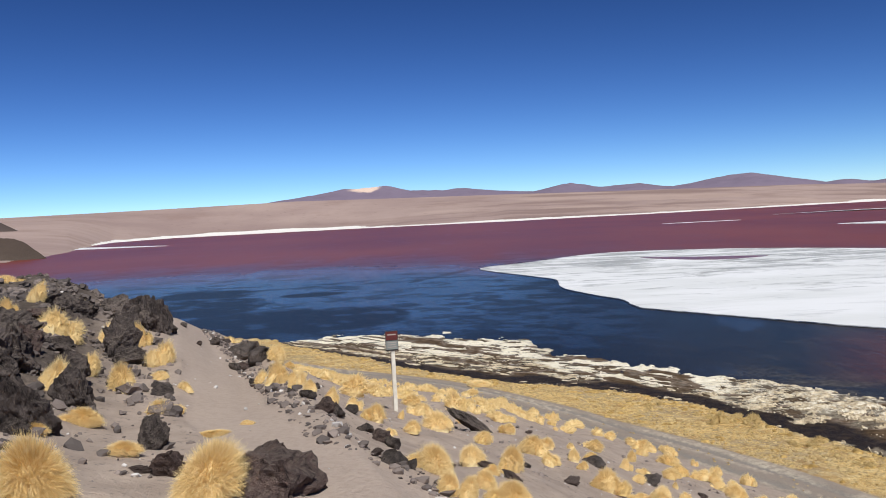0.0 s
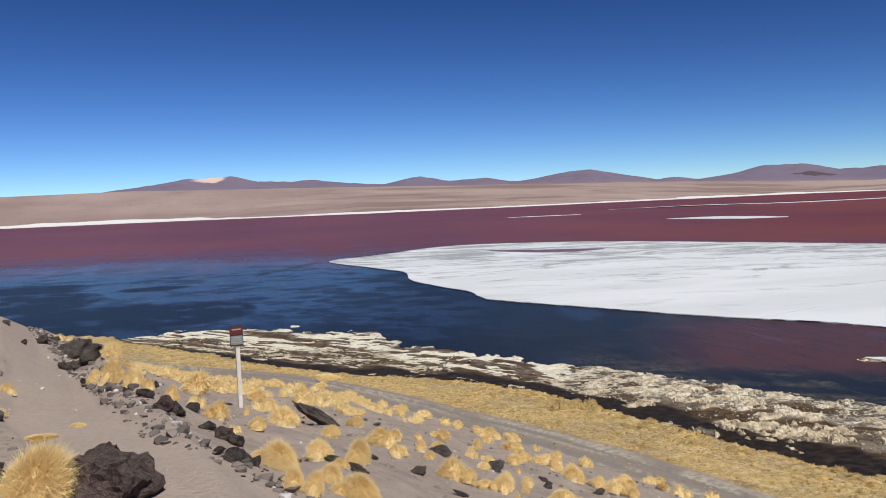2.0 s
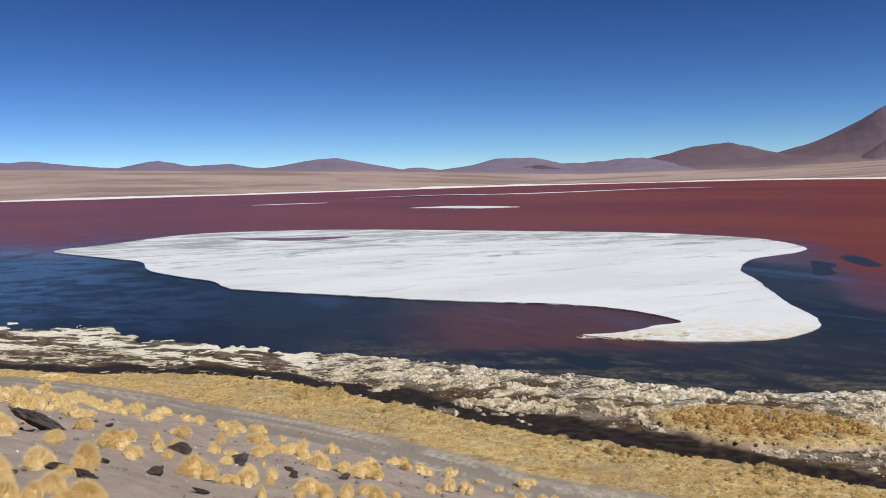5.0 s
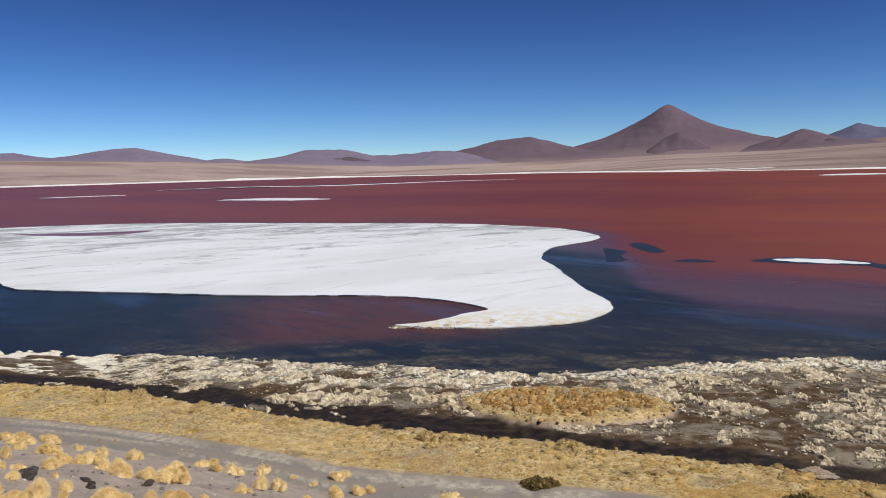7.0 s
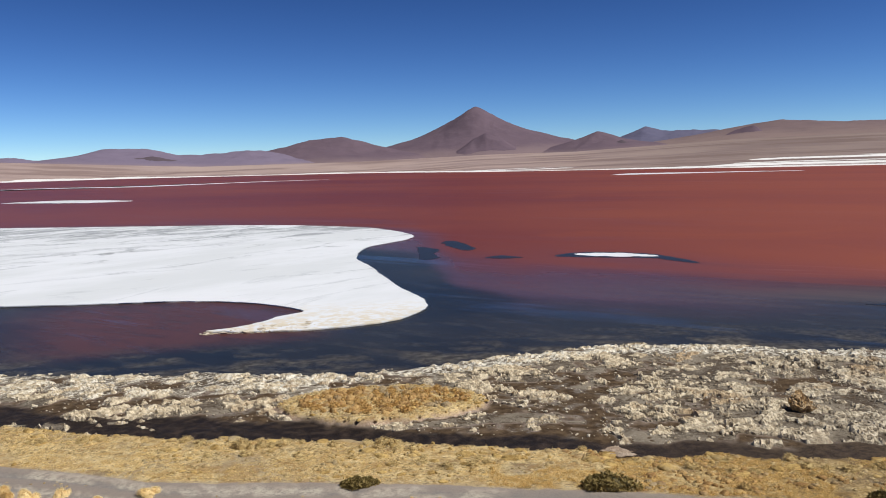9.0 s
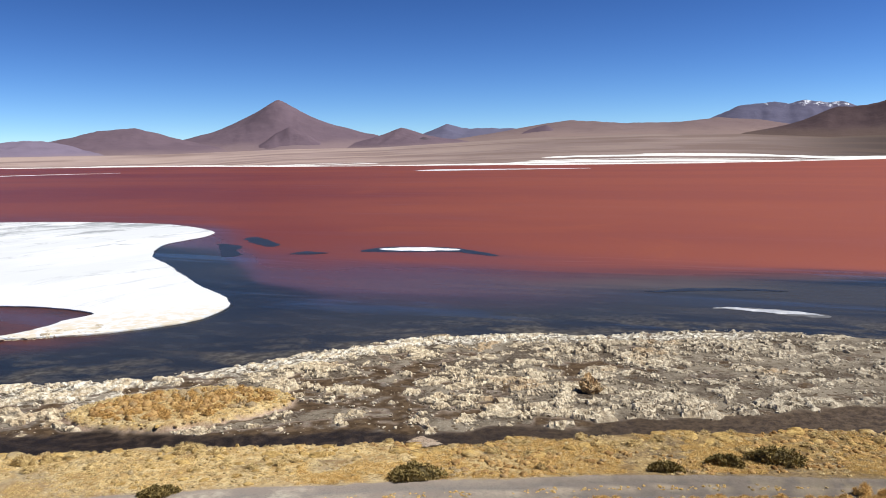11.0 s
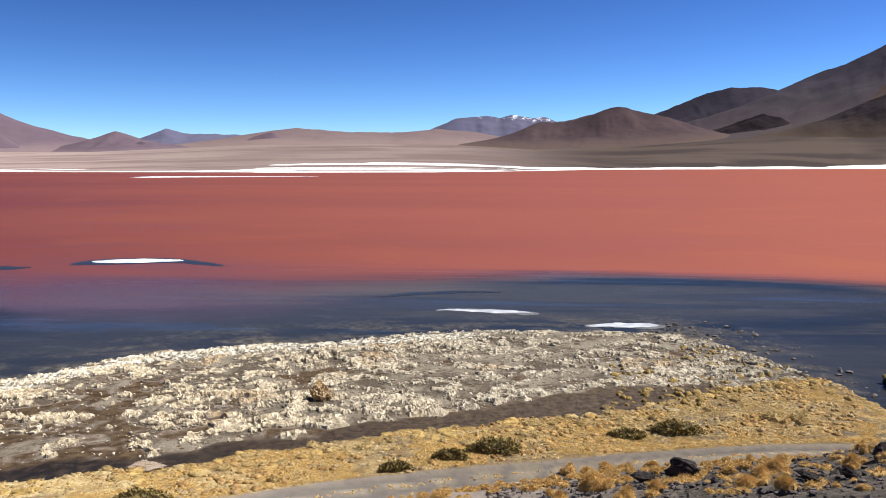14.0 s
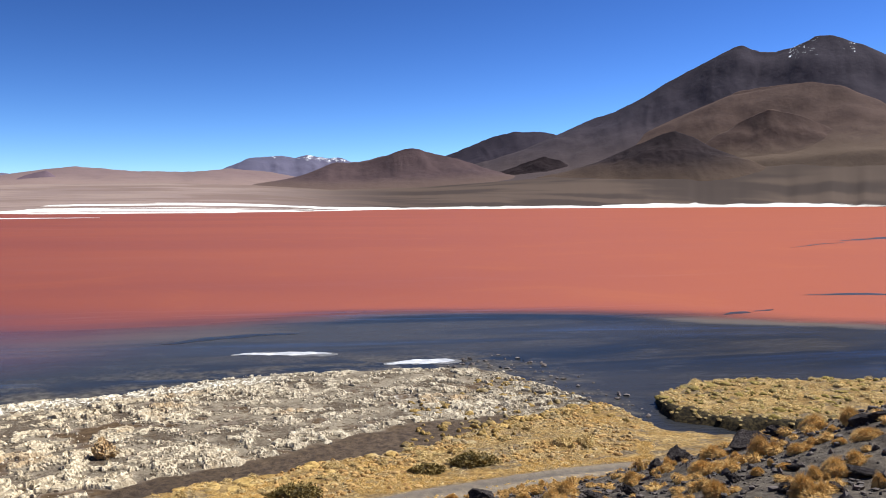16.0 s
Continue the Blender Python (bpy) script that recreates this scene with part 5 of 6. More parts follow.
xs, ys, g = scatter(170, (99, 131), (10, 24), 46, lambda x, y, az, r: (spur(az) * 6 + r > 17) & (fbm(x * 0.5, y * 0.5, 2, 79) > 0.42))
tussocks("spur_tussocks", (xs, ys), g, (0.18, 0.42), STRAW_BROWN, "small brownish grass tussocks on dark stones", 0.75)
xs, ys, g = scatter(90, (40, 57), (40, 51), 43, lambda x, y, az, r: inside(x, y, *at(48.8, 45.2), 4.6, 2.7, -48) > 0.9)
tussocks("islet_tussocks", (xs, ys), g, (0.3, 0.75), STRAW_BROWN, "golden brown tussocks on the marsh islet", 0.8)
xs, ys, g = scatter(90, (113.5, 131), (50, 68), 44, lambda x, y, az, r: (r > bank_near(az) + 0.8) & (r < bank_far(az) - 0.8))
tussocks("bank_tussocks", (xs, ys), g, (0.4, 1.1), TURF, "golden green tussocks on the marsh bank", 0.55)
xs, ys, g = scatter(110, (12, 110), (34, 58), 45, lambda x, y, az, r: (terrain(x, y)[1]["grass"] > 0.8) & (np.abs(grass_edge(az) - r - 1) < 2.5))
tussocks("edge_tussocks", (xs, ys), g, (0.35, 0.9), TURF, "pale yellow tussocks along the edge of the mud", 0.6)
for models in TUFT_MODELS.values():
    for model in models:
        bpy.data.objects.remove(model)

# low marsh grass between the track and the mud: past counting
def upright(count, seed):
    """A thin bunch of upright blades, 1 wide."""
    g = np.random.default_rng(seed)
    foot = np.concatenate([g.uniform(-0.45, 0.45, (count, 2)), np.zeros((count, 1))], 1)
    tip = foot + np.concatenate([g.normal(0, 0.24, (count, 2)), g.uniform(0.5, 1.0, (count, 1))], 1)
    a = g.uniform(0, 6.28, count)
    side = np.stack([np.cos(a), np.sin(a), 0 * a], -1) * 0.038
    v = np.stack([foot - side, foot + side, tip + side * 0.3, tip - side * 0.3], 1).reshape(-1, 3)
    return v, np.arange(count * 4).reshape(-1, 4)


def low_grass(name, count, az_range, r_range, seed, keep, size, material, label, thin=False):
    xs, ys, g = scatter(count, az_range, r_range, seed, keep)
    zs = terrain(xs, ys)[0]
    shapes = [upright(18, 300 + k) for k in range(4)] if thin else [join(blades(26, 300 + k, 0.075, 0.50, 0.95, 0.4, 1), dome(310 + k, 0.34, 0.30, 2, 6)) for k in range(4)]
    vs, fs, n = [], [], 0
    for x, y, z in zip(xs, ys, zs):
        v, f = shapes[g.integers(4)]
        a, s = g.uniform(0, 6.28), g.uniform(*size)
        c, d = math.cos(a) * s, math.sin(a) * s
        vs.append(np.stack([v[:, 0] * c - v[:, 1] * d + x, v[:, 0] * d + v[:, 1] * c + y, v[:, 2] * s * (g.uniform(0.18, 0.36) if thin else g.uniform(0.35, 0.7)) + z], -1))
        fs.append(f + n)
        n += len(v)
    return tagged(mesh_object(name, np.concatenate(vs), np.concatenate(fs), material, False), label, "grass", kind="stuff")


def on_strip(x, y, az, r):
    t = terrain(x, y)[1]
    return (t["grass"] > 0.75) & (fbm(x * 0.35, y * 0.35, 3, 78) > 0.43 + 0.07 * smooth(55, 85, az))


low_grass("marsh_grass", 9500, (-13, 60), (32, 96), 51, on_strip, (0.10, 0.28), MARSH_BLADE, "low pale yellow marsh grass", True)
low_grass("marsh_grass", 7500, (56, 113), (30, 56), 47, on_strip, (0.10, 0.28), GOLD_BLADE, "low golden orange marsh grass", True)
low_grass("marsh_clumps", 7500, (-13, 113), (32, 96), 59, lambda x, y, az, r: (terrain(x, y)[1]["grass"] > 0.7) & (fbm(x * 0.5, y * 0.5, 3, 85) + 0.10 * smooth(4, 1, grass_edge(az) - r) > 0.47), (0.10, 0.34), MARSH_CLUMP, "small dry clumps in the marsh grass")
low_grass("bank_grass", 900, (112, 131), (49, 69), 52, lambda x, y, az, r: terrain(x, y)[1]["grass"] > 0.75, (0.15, 0.5), TURF, "low yellow green grass on the marsh bank")
low_grass("track_grass", 1500, (-8, 112), (29, 76), 53, lambda x, y, az, r: (np.abs((r - road_far(az) * 0.96 + road_width(az)) / road_width(az) - 0.5) < 0.16) & (fbm(az * 0.5, r, 3, 86) > 0.48), (0.08, 0.24), MARSH_CLUMP, "pale grass along the middle of the dirt track")
low_grass("track_grass", 900, (50, 112), (28, 46), 49, lambda x, y, az, r: (np.abs((r - road_far(az) * 0.96 + road_width(az)) / road_width(az) - 0.5) < 0.09) & (fbm(az * 0.8, r, 3, 87) > 0.42), (0.08, 0.22), GOLD_BLADE, "golden grass along the middle of the dirt track")
low_grass("verge_grass", 700, (50, 112), (27, 46), 50, lambda x, y, az, r: (np.abs((r - road_far(az) * 0.96 + road_width(az)) / road_width(az) + 0.05) < 0.12) & (fbm(az * 0.8, r, 3, 88) > 0.45), (0.10, 0.3), MARSH_CLUMP, "dry grass along the verge of the dirt track")

# turf hummocks along the edge of the mud, on the islet and on the bank
def turf_material(name="turf_cushion", k=0.92, green=0.0):
    m = Nodes(name)
    p = m.world_coords()
    c = m.mix(m.ramp(m.noise(2.2, 5, 0.65, p), 0.35, 0.65), rgb(0.34 * k, 0.215 * k + green, 0.07 * k), rgb(0.66 * k, 0.455 * k + green, 0.17 * k))
    c = m.mix(m.ramp(m.noise(0.4, 4, 0.6, p), 0.5, 0.64, 0, 0.7), c, rgb(0.42 * k, 0.35 * k, 0.22 * k))
    c = m.mix(m.ramp(m.noise(9, 4, 0.7, p), 0.55, 0.72, 0, 0.8), c, rgb(0.17, 0.105, 0.045))
    m.bump(m.noise(14, 4, 0.7, p), 0.8, 0.06)
    return m.done(c, 0.95)


TURF_CUSHION = turf_material()
BROWN_TURF = turf_material("brown_turf", 0.6)
GOLD_TURF = turf_material("golden_turf", 0.80, -0.022)
BANK_TURF = turf_material("bank_turf", 0.52, 0.022)


def hummocks(name, spots, g, size, high, label, material=TURF_CUSHION):
    xs, ys = spots
    zs = terrain(xs, ys)[0]
    vs, fs, n = [], [], 0
    for x, y, z in zip(xs, ys, zs):
        v, f = dome(int(g.integers(1000)), 0.5, 1.0, 5, 11, -0.3)
        v = v * (1 + g.uniform(-0.16, 0.16, v.shape))
        a, s, tall = g.uniform(0, 6.28), size[0] * (size[1] / size[0]) ** g.uniform(0, 1), g.uniform(*high)
        e, c, d = g.uniform(0.55, 1.0), math.cos(a), math.sin(a)
        px, py = v[:, 0] * s, v[:, 1] * s * e
        vs.append(np.stack([px * c - py * d + x, px * d + py * c + y, v[:, 2] * tall * (0.6 + 0.4 * s) + z], -1))
        fs.append(f + n)
        n += len(v)
    return tagged(mesh_object(name, np.concatenate(vs), np.concatenate(fs), material, True), label, "grass", kind="stuff")


xs, ys, g = scatter(620, (-12, 112), (34, 98), 54, lambda x, y, az, r: (terrain(x, y)[1]["grass"] > 0.6) & (np.abs(grass_edge(az) - r - 0.8) < 1.8))
hummocks("edge_hummocks", (xs, ys), g, (0.25, 1.1), (0.05, 0.17), "rounded yellow turf hummocks along the mud")
on_turf = lambda x, y, az, r: (terrain(x, y)[1]["grass"] > 0.8) & (fbm(x * 0.3, y * 0.3, 2, 83) > 0.46 + 0.06 * smooth(55, 85, az))
xs, ys, g = scatter(950, (-12, 60), (32, 98), 55, on_turf)
hummocks("marsh_hummocks", (xs, ys), g, (0.14, 0.55), (0.05, 0.13), "low dry turf hummocks in the marsh grass")
xs, ys, g = scatter(800, (58, 112), (30, 56), 48, on_turf)
hummocks("marsh_hummocks", (xs, ys), g, (0.14, 0.50), (0.06, 0.16), "low golden turf hummocks in the marsh grass", GOLD_TURF)
xs, ys, g = scatter(210, (40, 57), (39, 52), 56, lambda x, y, az, r: inside(x, y, *at(48.8, 45.2), 4.5, 2.6, -48) > 0.9)
hummocks("islet_hummocks", (xs, ys), g, (0.2, 0.75), (0.08, 0.28), "rounded golden turf hummocks on the islet", GOLD_TURF)
xs, ys, g = scatter(260, (113, 131), (49, 69), 57, lambda x, y, az, r: terrain(x, y)[1]["grass"] > 0.6)
hummocks("bank_hummocks", (xs, ys), g, (0.2, 0.9), (0.05, 0.22), "rounded turf hummocks on the marsh bank", BANK_TURF)
xs, ys, g = scatter(220, (95, 111.5), (44, 62), 58, lambda x, y, az, r: (r > grass_edge(az) - 3.5) & (r < crust_edge(az)) & (fbm(x * 0.3, y * 0.3, 2, 84) > 0.48))
hummocks("shore_hummocks", (xs, ys), g, (0.2, 0.9), (0.08, 0.26), "brown turf hummocks where grass meets salt crust", BROWN_TURF)

# ---- lumpy salt crust between the mud and the water ----
def crust_material():
    m = Nodes("salt_crust_sheet")
    p = m.world_coords()
    lump, bright, warm = m.attr("lump"), m.attr("bright"), m.noise(0.16, 4, 0.6, p)
    low = m.mix(m.ramp(m.noise(0.32, 5, 0.65, p), 0.40, 0.60), rgb(0.088, 0.066, 0.046), rgb(0.24, 0.20, 0.145))
    low = m.mix(m.ramp(m.noise(7, 5, 0.75, p), 0.52, 0.68, 0, 0.7), low, rgb(0.38, 0.34, 0.265))
    low = m.mix(m.math("MULTIPLY", m.attr("wetter"), 0.9), low, rgb(0.044, 0.034, 0.028))
    high = m.mix(m.ramp(m.noise(2.4, 5, 0.7, p), 0.38, 0.66), rgb(0.39, 0.308, 0.198), rgb(0.74, 0.625, 0.43))
    # eastern crust: greyer, and darkened in place of side-lit lump shade
    high = m.mix(m.math("MULTIPLY", m.attr("east"), 0.75), high, m.mix(m.ramp(m.noise(2.4, 5, 0.7, p), 0.38, 0.66), rgb(0.27, 0.226, 0.165), rgb(0.55, 0.485, 0.37)))
    high = m.mix(m.ramp(warm, 0.56, 0.68, 0, 0.8), high, rgb(0.40, 0.28, 0.155))
    c = m.mix(m.ramp(m.math("ADD", lump, m.math("MULTIPLY", m.math("SUBTRACT", m.noise(5, 4, 0.7, p), 0.5), 0.5)), 0.12, 0.45), low, high)
    c = m.mix(m.ramp(m.math("ADD", bright, m.math("MULTIPLY", m.math("SUBTRACT", m.noise(1.6, 7, 0.8, m.world_coords((1, 1.6, 1), 15)), 0.5), 2.0)), 0.5, 0.8), c, rgb(0.80, 0.74, 0.60))
    fleck = m.noise(1.1, 6, 0.72, m.world_coords((0.42, 1.7, 1), 6), 0.6)
    c = m.mix(m.math("MULTIPLY", m.ramp(fleck, 0.50, 0.57), m.attr("wetter")), c, rgb(0.70, 0.63, 0.47))
    c = m.mix(m.math("MULTIPLY", m.ramp(fleck, 0.44, 0.38), m.attr("wetter")), c, rgb(0.040, 0.031, 0.026))
    c = m.mix(m.ramp(m.noise(11, 5, 0.7, p), 0.60, 0.74, 0, 0.75), c, rgb(0.115, 0.09, 0.07))
    m.bump(m.math("ADD", m.noise(6, 5, 0.7, p), m.math("MULTIPLY", m.noise(22, 3, 0.6, p), 0.4)), 0.9, 0.07)
    return m.done(c, 0.9)


cr_az = np.arange(-13, 112, 0.11)
edge_r, outer_r = grass_edge(cr_az), crust_edge(cr_az)
S, A = np.meshgrid(np.linspace(0, 1, 260), np.radians(cr_az), indexing="ij")
CR = (edge_r - 1.5)[None, :] + S * (outer_r - edge_r + 4.0)[None, :]
cx, cy = CR * np.sin(A), CR * np.cos(A)
cz, cs = terrain(cx, cy)
caz = np.degrees(A)
flatter = smooth(30, 10, caz)
lines = fbm(caz * 0.9, (CR - edge_r[None, :]) * 1.1, 4, 631, 0.6)
mask = smooth(0.25, 0.75, cs["crust"]) * (1 - cs["grass"]) * (1 - flatter * smooth(0.485, 0.43, lines))
n1, n2 = fbm(cx * 1.1, cy * 1.1, 4, 621), ridged(cx * 3.0 + fbm(cx, cy, 2, 624), cy * 3.0, 2, 622)
patch = fbm(cx * 0.22, cy * 0.22, 3, 625)
clump = smooth(0.45, 0.62, n1 + 0.28 * (n2 - 0.62) + 0.34 * (patch - 0.5))
lumps = clump * (0.35 + 0.65 * np.clip(2.2 * (n2 - 0.45), 0, 1)) * (1 - 0.75 * flatter)
cz = np.where(mask > 0.02, cz - 0.05 + mask * (0.055 + 0.012 * flatter + 0.22 * lumps * (0.4 + patch) + 0.05 * (fbm(cx * 3.1, cy * 3.1, 2, 623) - 0.4) * (1 - flatter)), cz - 0.2)
rim_bright = smooth(3.2, 0.8, np.abs(CR - outer_r[None, :] + 1.8)) * 0.62 * smooth(30, 42, caz) * smooth(96, 84, caz)
over = (CR - edge_r[None, :]) / (outer_r - edge_r)[None, :]
rim_bright = np.maximum(rim_bright, smooth(24, 16, caz) * (0.12 + 0.75 * smooth(0.30, 0.62, over + 0.5 * (fbm(caz * 0.30 + CR * 0.05, (CR - edge_r[None, :]) * 0.55, 4, 633) - 0.5))))
rim_bright = np.maximum(rim_bright, smooth(12, 20, caz) * smooth(62, 46, caz) * 0.56 * smooth(0.32, 0.6, over + 0.7 * (fbm(caz * 0.3, CR * 0.5, 3, 636) - 0.5)))
for a0, r0, wide, deep, share in ((98.6, 53.4, 4.4, 2.6, 0.42), (107.6, 55.3, 2.6, 1.1, 0.45), (94.6, 57.5, 3.6, 1.0, 0.4)):
    rim_bright = np.maximum(rim_bright, inside(cx, cy, *at(a0, r0), wide, deep, -a0) * share)
crust_ob = mesh_object("salt_crust", np.stack([cx.ravel(), cy.ravel(), cz.ravel()], -1), grid_faces(260, len(cr_az)), crust_material(), False, attrs=dict(lump=(lumps + flatter * 0.62 * smooth(0.44, 0.56, fbm(caz * 2.4, CR * 1.9, 3, 634))).ravel(), bright=rim_bright.ravel(), wetter=flatter.ravel(), east=smooth(62, 92, caz).ravel()))
tagged(crust_ob, "lumpy cream and grey salt crust over brown mud", "salt crust", kind="stuff")

# ---- rocks ----
def rock_mesh(name, seed, material, detail=3, cuts=9, rough=0.10, stripes=0.0):
    """A broken boulder: a ball cut by planes, then roughened; about 1 wide, deep and high."""
    g = np.random.default_rng(seed)
    bm = bmesh.new()
    bmesh.ops.create_icosphere(bm, subdivisions=detail, radius=0.66)
    normals = g.normal(0, 1, (cuts, 3))
    normals /= np.linalg.norm(normals, axis=1)[:, None]
    limits = g.uniform(0.26, 0.46, cuts)
    off = Vector(g.uniform(-50, 50, 3))
    for v in bm.verts:
        p = np.array(v.co)
        for nrm, lim in zip(normals, limits):
            d = p @ nrm - lim
            if d > 0:
                p = p - nrm * d
        q = Vector(p)
        crag = 1 - 2 * abs(noise.noise(q * 2.4 + off))
        cell = noise.voronoi(q * 3.2 + off)[0][0]
        w = rough * (0.9 * crag + 0.6 * (0.5 - cell) + 0.8 * noise.noise(q * 6 + off) + 0.55 * noise.noise(q * 14 + off) + 0.3 * noise.noise(q * 30 + off))
        if stripes:
            w += stripes * noise.noise(Vector((q.x * 9, q.y * 9, q.z * 1.2)) + off)
        v.co = q + q.normalized() * w
    return part(name, bm, material, smooth_shade=False)


ROCK_MODELS = {}
for kind, material, detail, stripes in (("big", LAVA, 5, 0.07), ("red", RED_LAVA, 4, 0.0), ("black", BLACK_LAVA, 4, 0.05), ("mid", LAVA, 3, 0.02), ("grey", GREY_ROCK, 3, 0.0)):
    ROCK_MODELS[kind] = [rock_mesh("lava_rock", 400 + k * 7 + len(kind), material, detail, 11, 0.14 if kind == "red" else 0.105, stripes) for k in range(4)]


def put_rock(x, y, w, h, kind, label, group, deep=0.8, lean=None, name="lava_rock"):
    r = math.hypot(x, y)
    g = np.random.default_rng(int(abs(x * 1000) + abs(y * 77)))
    ob = ROCK_MODELS[kind][int(g.integers(4))].copy()
    ob.name = name
    scene.collection.objects.link(ob)
    back = 0.36 * w * deep / max(r, 1)
    x, y = x * (1 + back), y * (1 + back)
    z = height(x, y)
    turn = pose(0, 0, 0, *(lean or (g.uniform(-18, 18), g.uniform(-18, 18), g.uniform(0, 360))))
    face = pose(0, 0, 0, 0, 0, -math.degrees(math.atan2(x, y)))
    ob.matrix_basis = Matrix.Translation((x, y, z + h * 0.24)) @ face @ Matrix.Diagonal((w * 0.94, w * deep, h * 1.02, 1)) @ turn
    return tagged(ob, label, "rock", group)


ROCKS_KNOLL = [(-3.73, 7.22, 0.54, 0.89), (-5.36, 10.37, 0.65, 0.6), (-3.98, 8.84, 0.47, 0.59), (-4.99, 12.58, 0.63, 0.79),
    (-5.3, 14.97, 0.63, 0.95), (-2.75, 7.56, 0.37, 0.41), (-2.18, 6.46, 0.31, 0.33), (-5.36, 11.34, 0.55, 0.29), (-6.59, 14.91, 0.66, 0.44),
    (-6.16, 12.4, 0.66, 0.32), (-4.75, 12.22, 0.54, 0.27), (-6.94, 14.61, 0.66, 0.22), (-3.54, 10.2, 0.45, 0.16), (-1.37, 5.77, 0.29, 0.08),
    (-2.48, 6.52, 0.2, 0.07), (-3.76, 7.14, 0.33, 0.22), (-5.48, 15.28, 1.0, 1.05), (-5.36, 13.77, 0.62, 0.9), (-4.95, 9.3, 0.9, 0.8),
    (-6.74, 16.51, 1.0, 0.55), (-6.6, 14.69, 0.8, 0.42), (-5.97, 11.36, 0.75, 0.5), (-4.5, 9.84, 0.6, 0.55), (-5.0, 8.9, 0.8, 0.75)]
ROCKS_PATH = [(-4.94, 17.68, 0.28, 0.23), (-4.49, 18.03, 0.89, 0.48), (-3.38, 14.87, 0.46, 0.46), (-3.7, 14.8, 0.38, 0.19),
    (-2.98, 12.56, 0.14, 0.12), (-2.01, 10.38, 0.13, 0.07), (-1.7, 9.86, 0.28, 0.14), (-1.42, 9.13, 0.23, 0.19), (-1.38, 9.71, 0.29, 0.2),
    (-1.28, 10.49, 0.22, 0.1), (-1.04, 9.63, 0.23, 0.12), (-0.81, 8.98, 0.26, 0.15), (-0.68, 8.89, 0.21, 0.15), (-0.51, 7.16, 0.27, 0.16),
    (-0.39, 7.23, 0.15, 0.1), (-4.83, 16.06, 0.16, 0.09), (-5.77, 18.15, 0.21, 0.1), (-3.72, 14.35, 0.3, 0.14), (-2.27, 10.66, 0.13, 0.07),
    (-0.71, 7.34, 0.12, 0.06), (-2.01, 12.14, 0.2, 0.12)]
ROCKS_SLOPE = [(0.34, 8.99, 0.24, 0.2), (2.4, 14.59, 0.65, 0.25), (0.58, 8.58, 0.34, 0.11), (3.45, 14.95, 0.87, 0.28), (4.74, 16.01, 0.33, 0.19),
    (0.97, 11.39, 0.16, 0.19), (-0.05, 8.58, 0.12, 0.13), (0.83, 31.74, 0.57, 0.31), (1.91, 21.24, 0.33, 0.18), (4.53, 15.02, 0.36, 0.25),
    (1.59, 11.71, 0.49, 0.17), (1.8, 9.47, 0.32, 0.1), (5.46, 14.89, 0.34, 0.11), (0.47, 8.16, 0.14, 0.07), (0.36, 7.46, 0.09, 0.04)]
ROCKS_SPUR = [(17.81, -8.21, 1, 0.36), (17.57, -7.57, 0.57, 0.43), (15.73, -8.71, 0.98, 0.33), (15.61, -9.38, 0.76, 0.23), (13.5, -9.9, 0.7, 0.28),
    (11.11, -6.89, 0.33, 0.22), (12.3, -7.66, 0.25, 0.12), (12.96, -6.4, 0.41, 0.12), (10.85, -7.42, 0.37, 0.13), (11.37, -8.23, 0.49, 0.12),
    (12.59, -6.8, 0.45, 0.1), (24.54, -5.07, 1.3, 0.8), (22.2, -3.54, 0.72, 0.29), (15.81, -5.67, 0.72, 0.19), (15.72, -6.27, 0.48, 0.17)]

put_rock(-1.24, 5.75, 0.70, 0.34, "red", "large rough reddish lava boulder on the dusty ground", "boulders beside the footpath")
put_rock(-1.47, 6.35, 0.34, 0.36, "red", "rounded dark red lava boulder beside a larger one", "boulders beside the footpath")
for k, (x, y, w, h) in enumerate(ROCKS_KNOLL):
    red, flat = k in (1, 6, 9, 14), k in (7, 8, 10, 11, 12, 13, 15)
    put_rock(x, y, w * 0.86, h * 0.80, "red" if red else "big", "rough reddish lava boulder on the dusty ground" if red else "low broken lava rock half sunk in dust" if flat else "rough black lava boulder on the dusty ground", "boulders beside the footpath")
for k, (x, y, w, h) in enumerate(ROCKS_PATH):
    put_rock(x, y, w * 0.9, h * 0.85, ("mid", "grey", "grey", "red")[k % 4], "broken dark stone on the edge of the footpath", "stones along the footpath")
for k, (x, y, w, h) in enumerate(ROCKS_SLOPE):
    put_rock(x, y, w * 0.68, h * 0.4, ("red", "grey")[k % 2], "low dark lava stone half sunk in the slope", "stones on the slope")
for x, y, w, h in ROCKS_SPUR:
    put_rock(x, y, w * 0.85, h * 0.85, "black", "black lava outcrop among brown grass", "outcrops on the spur")
slab = put_rock(0.30, 17.0, 1.2, 0.42, "big", "long black lava slab tilted on the slope", "stones on the slope", 0.45)
slab.matrix_basis = Matrix.Translation((0.30, 17.2, height(0.30, 17.2) + 0.20)) @ pose(0, 0, 0, 0, 41, 0) @ Matrix.Diagonal((1.15, 0.3, 0.22, 1))
for models in ROCK_MODELS.values():
    for model in models:
        bpy.data.objects.remove(model)


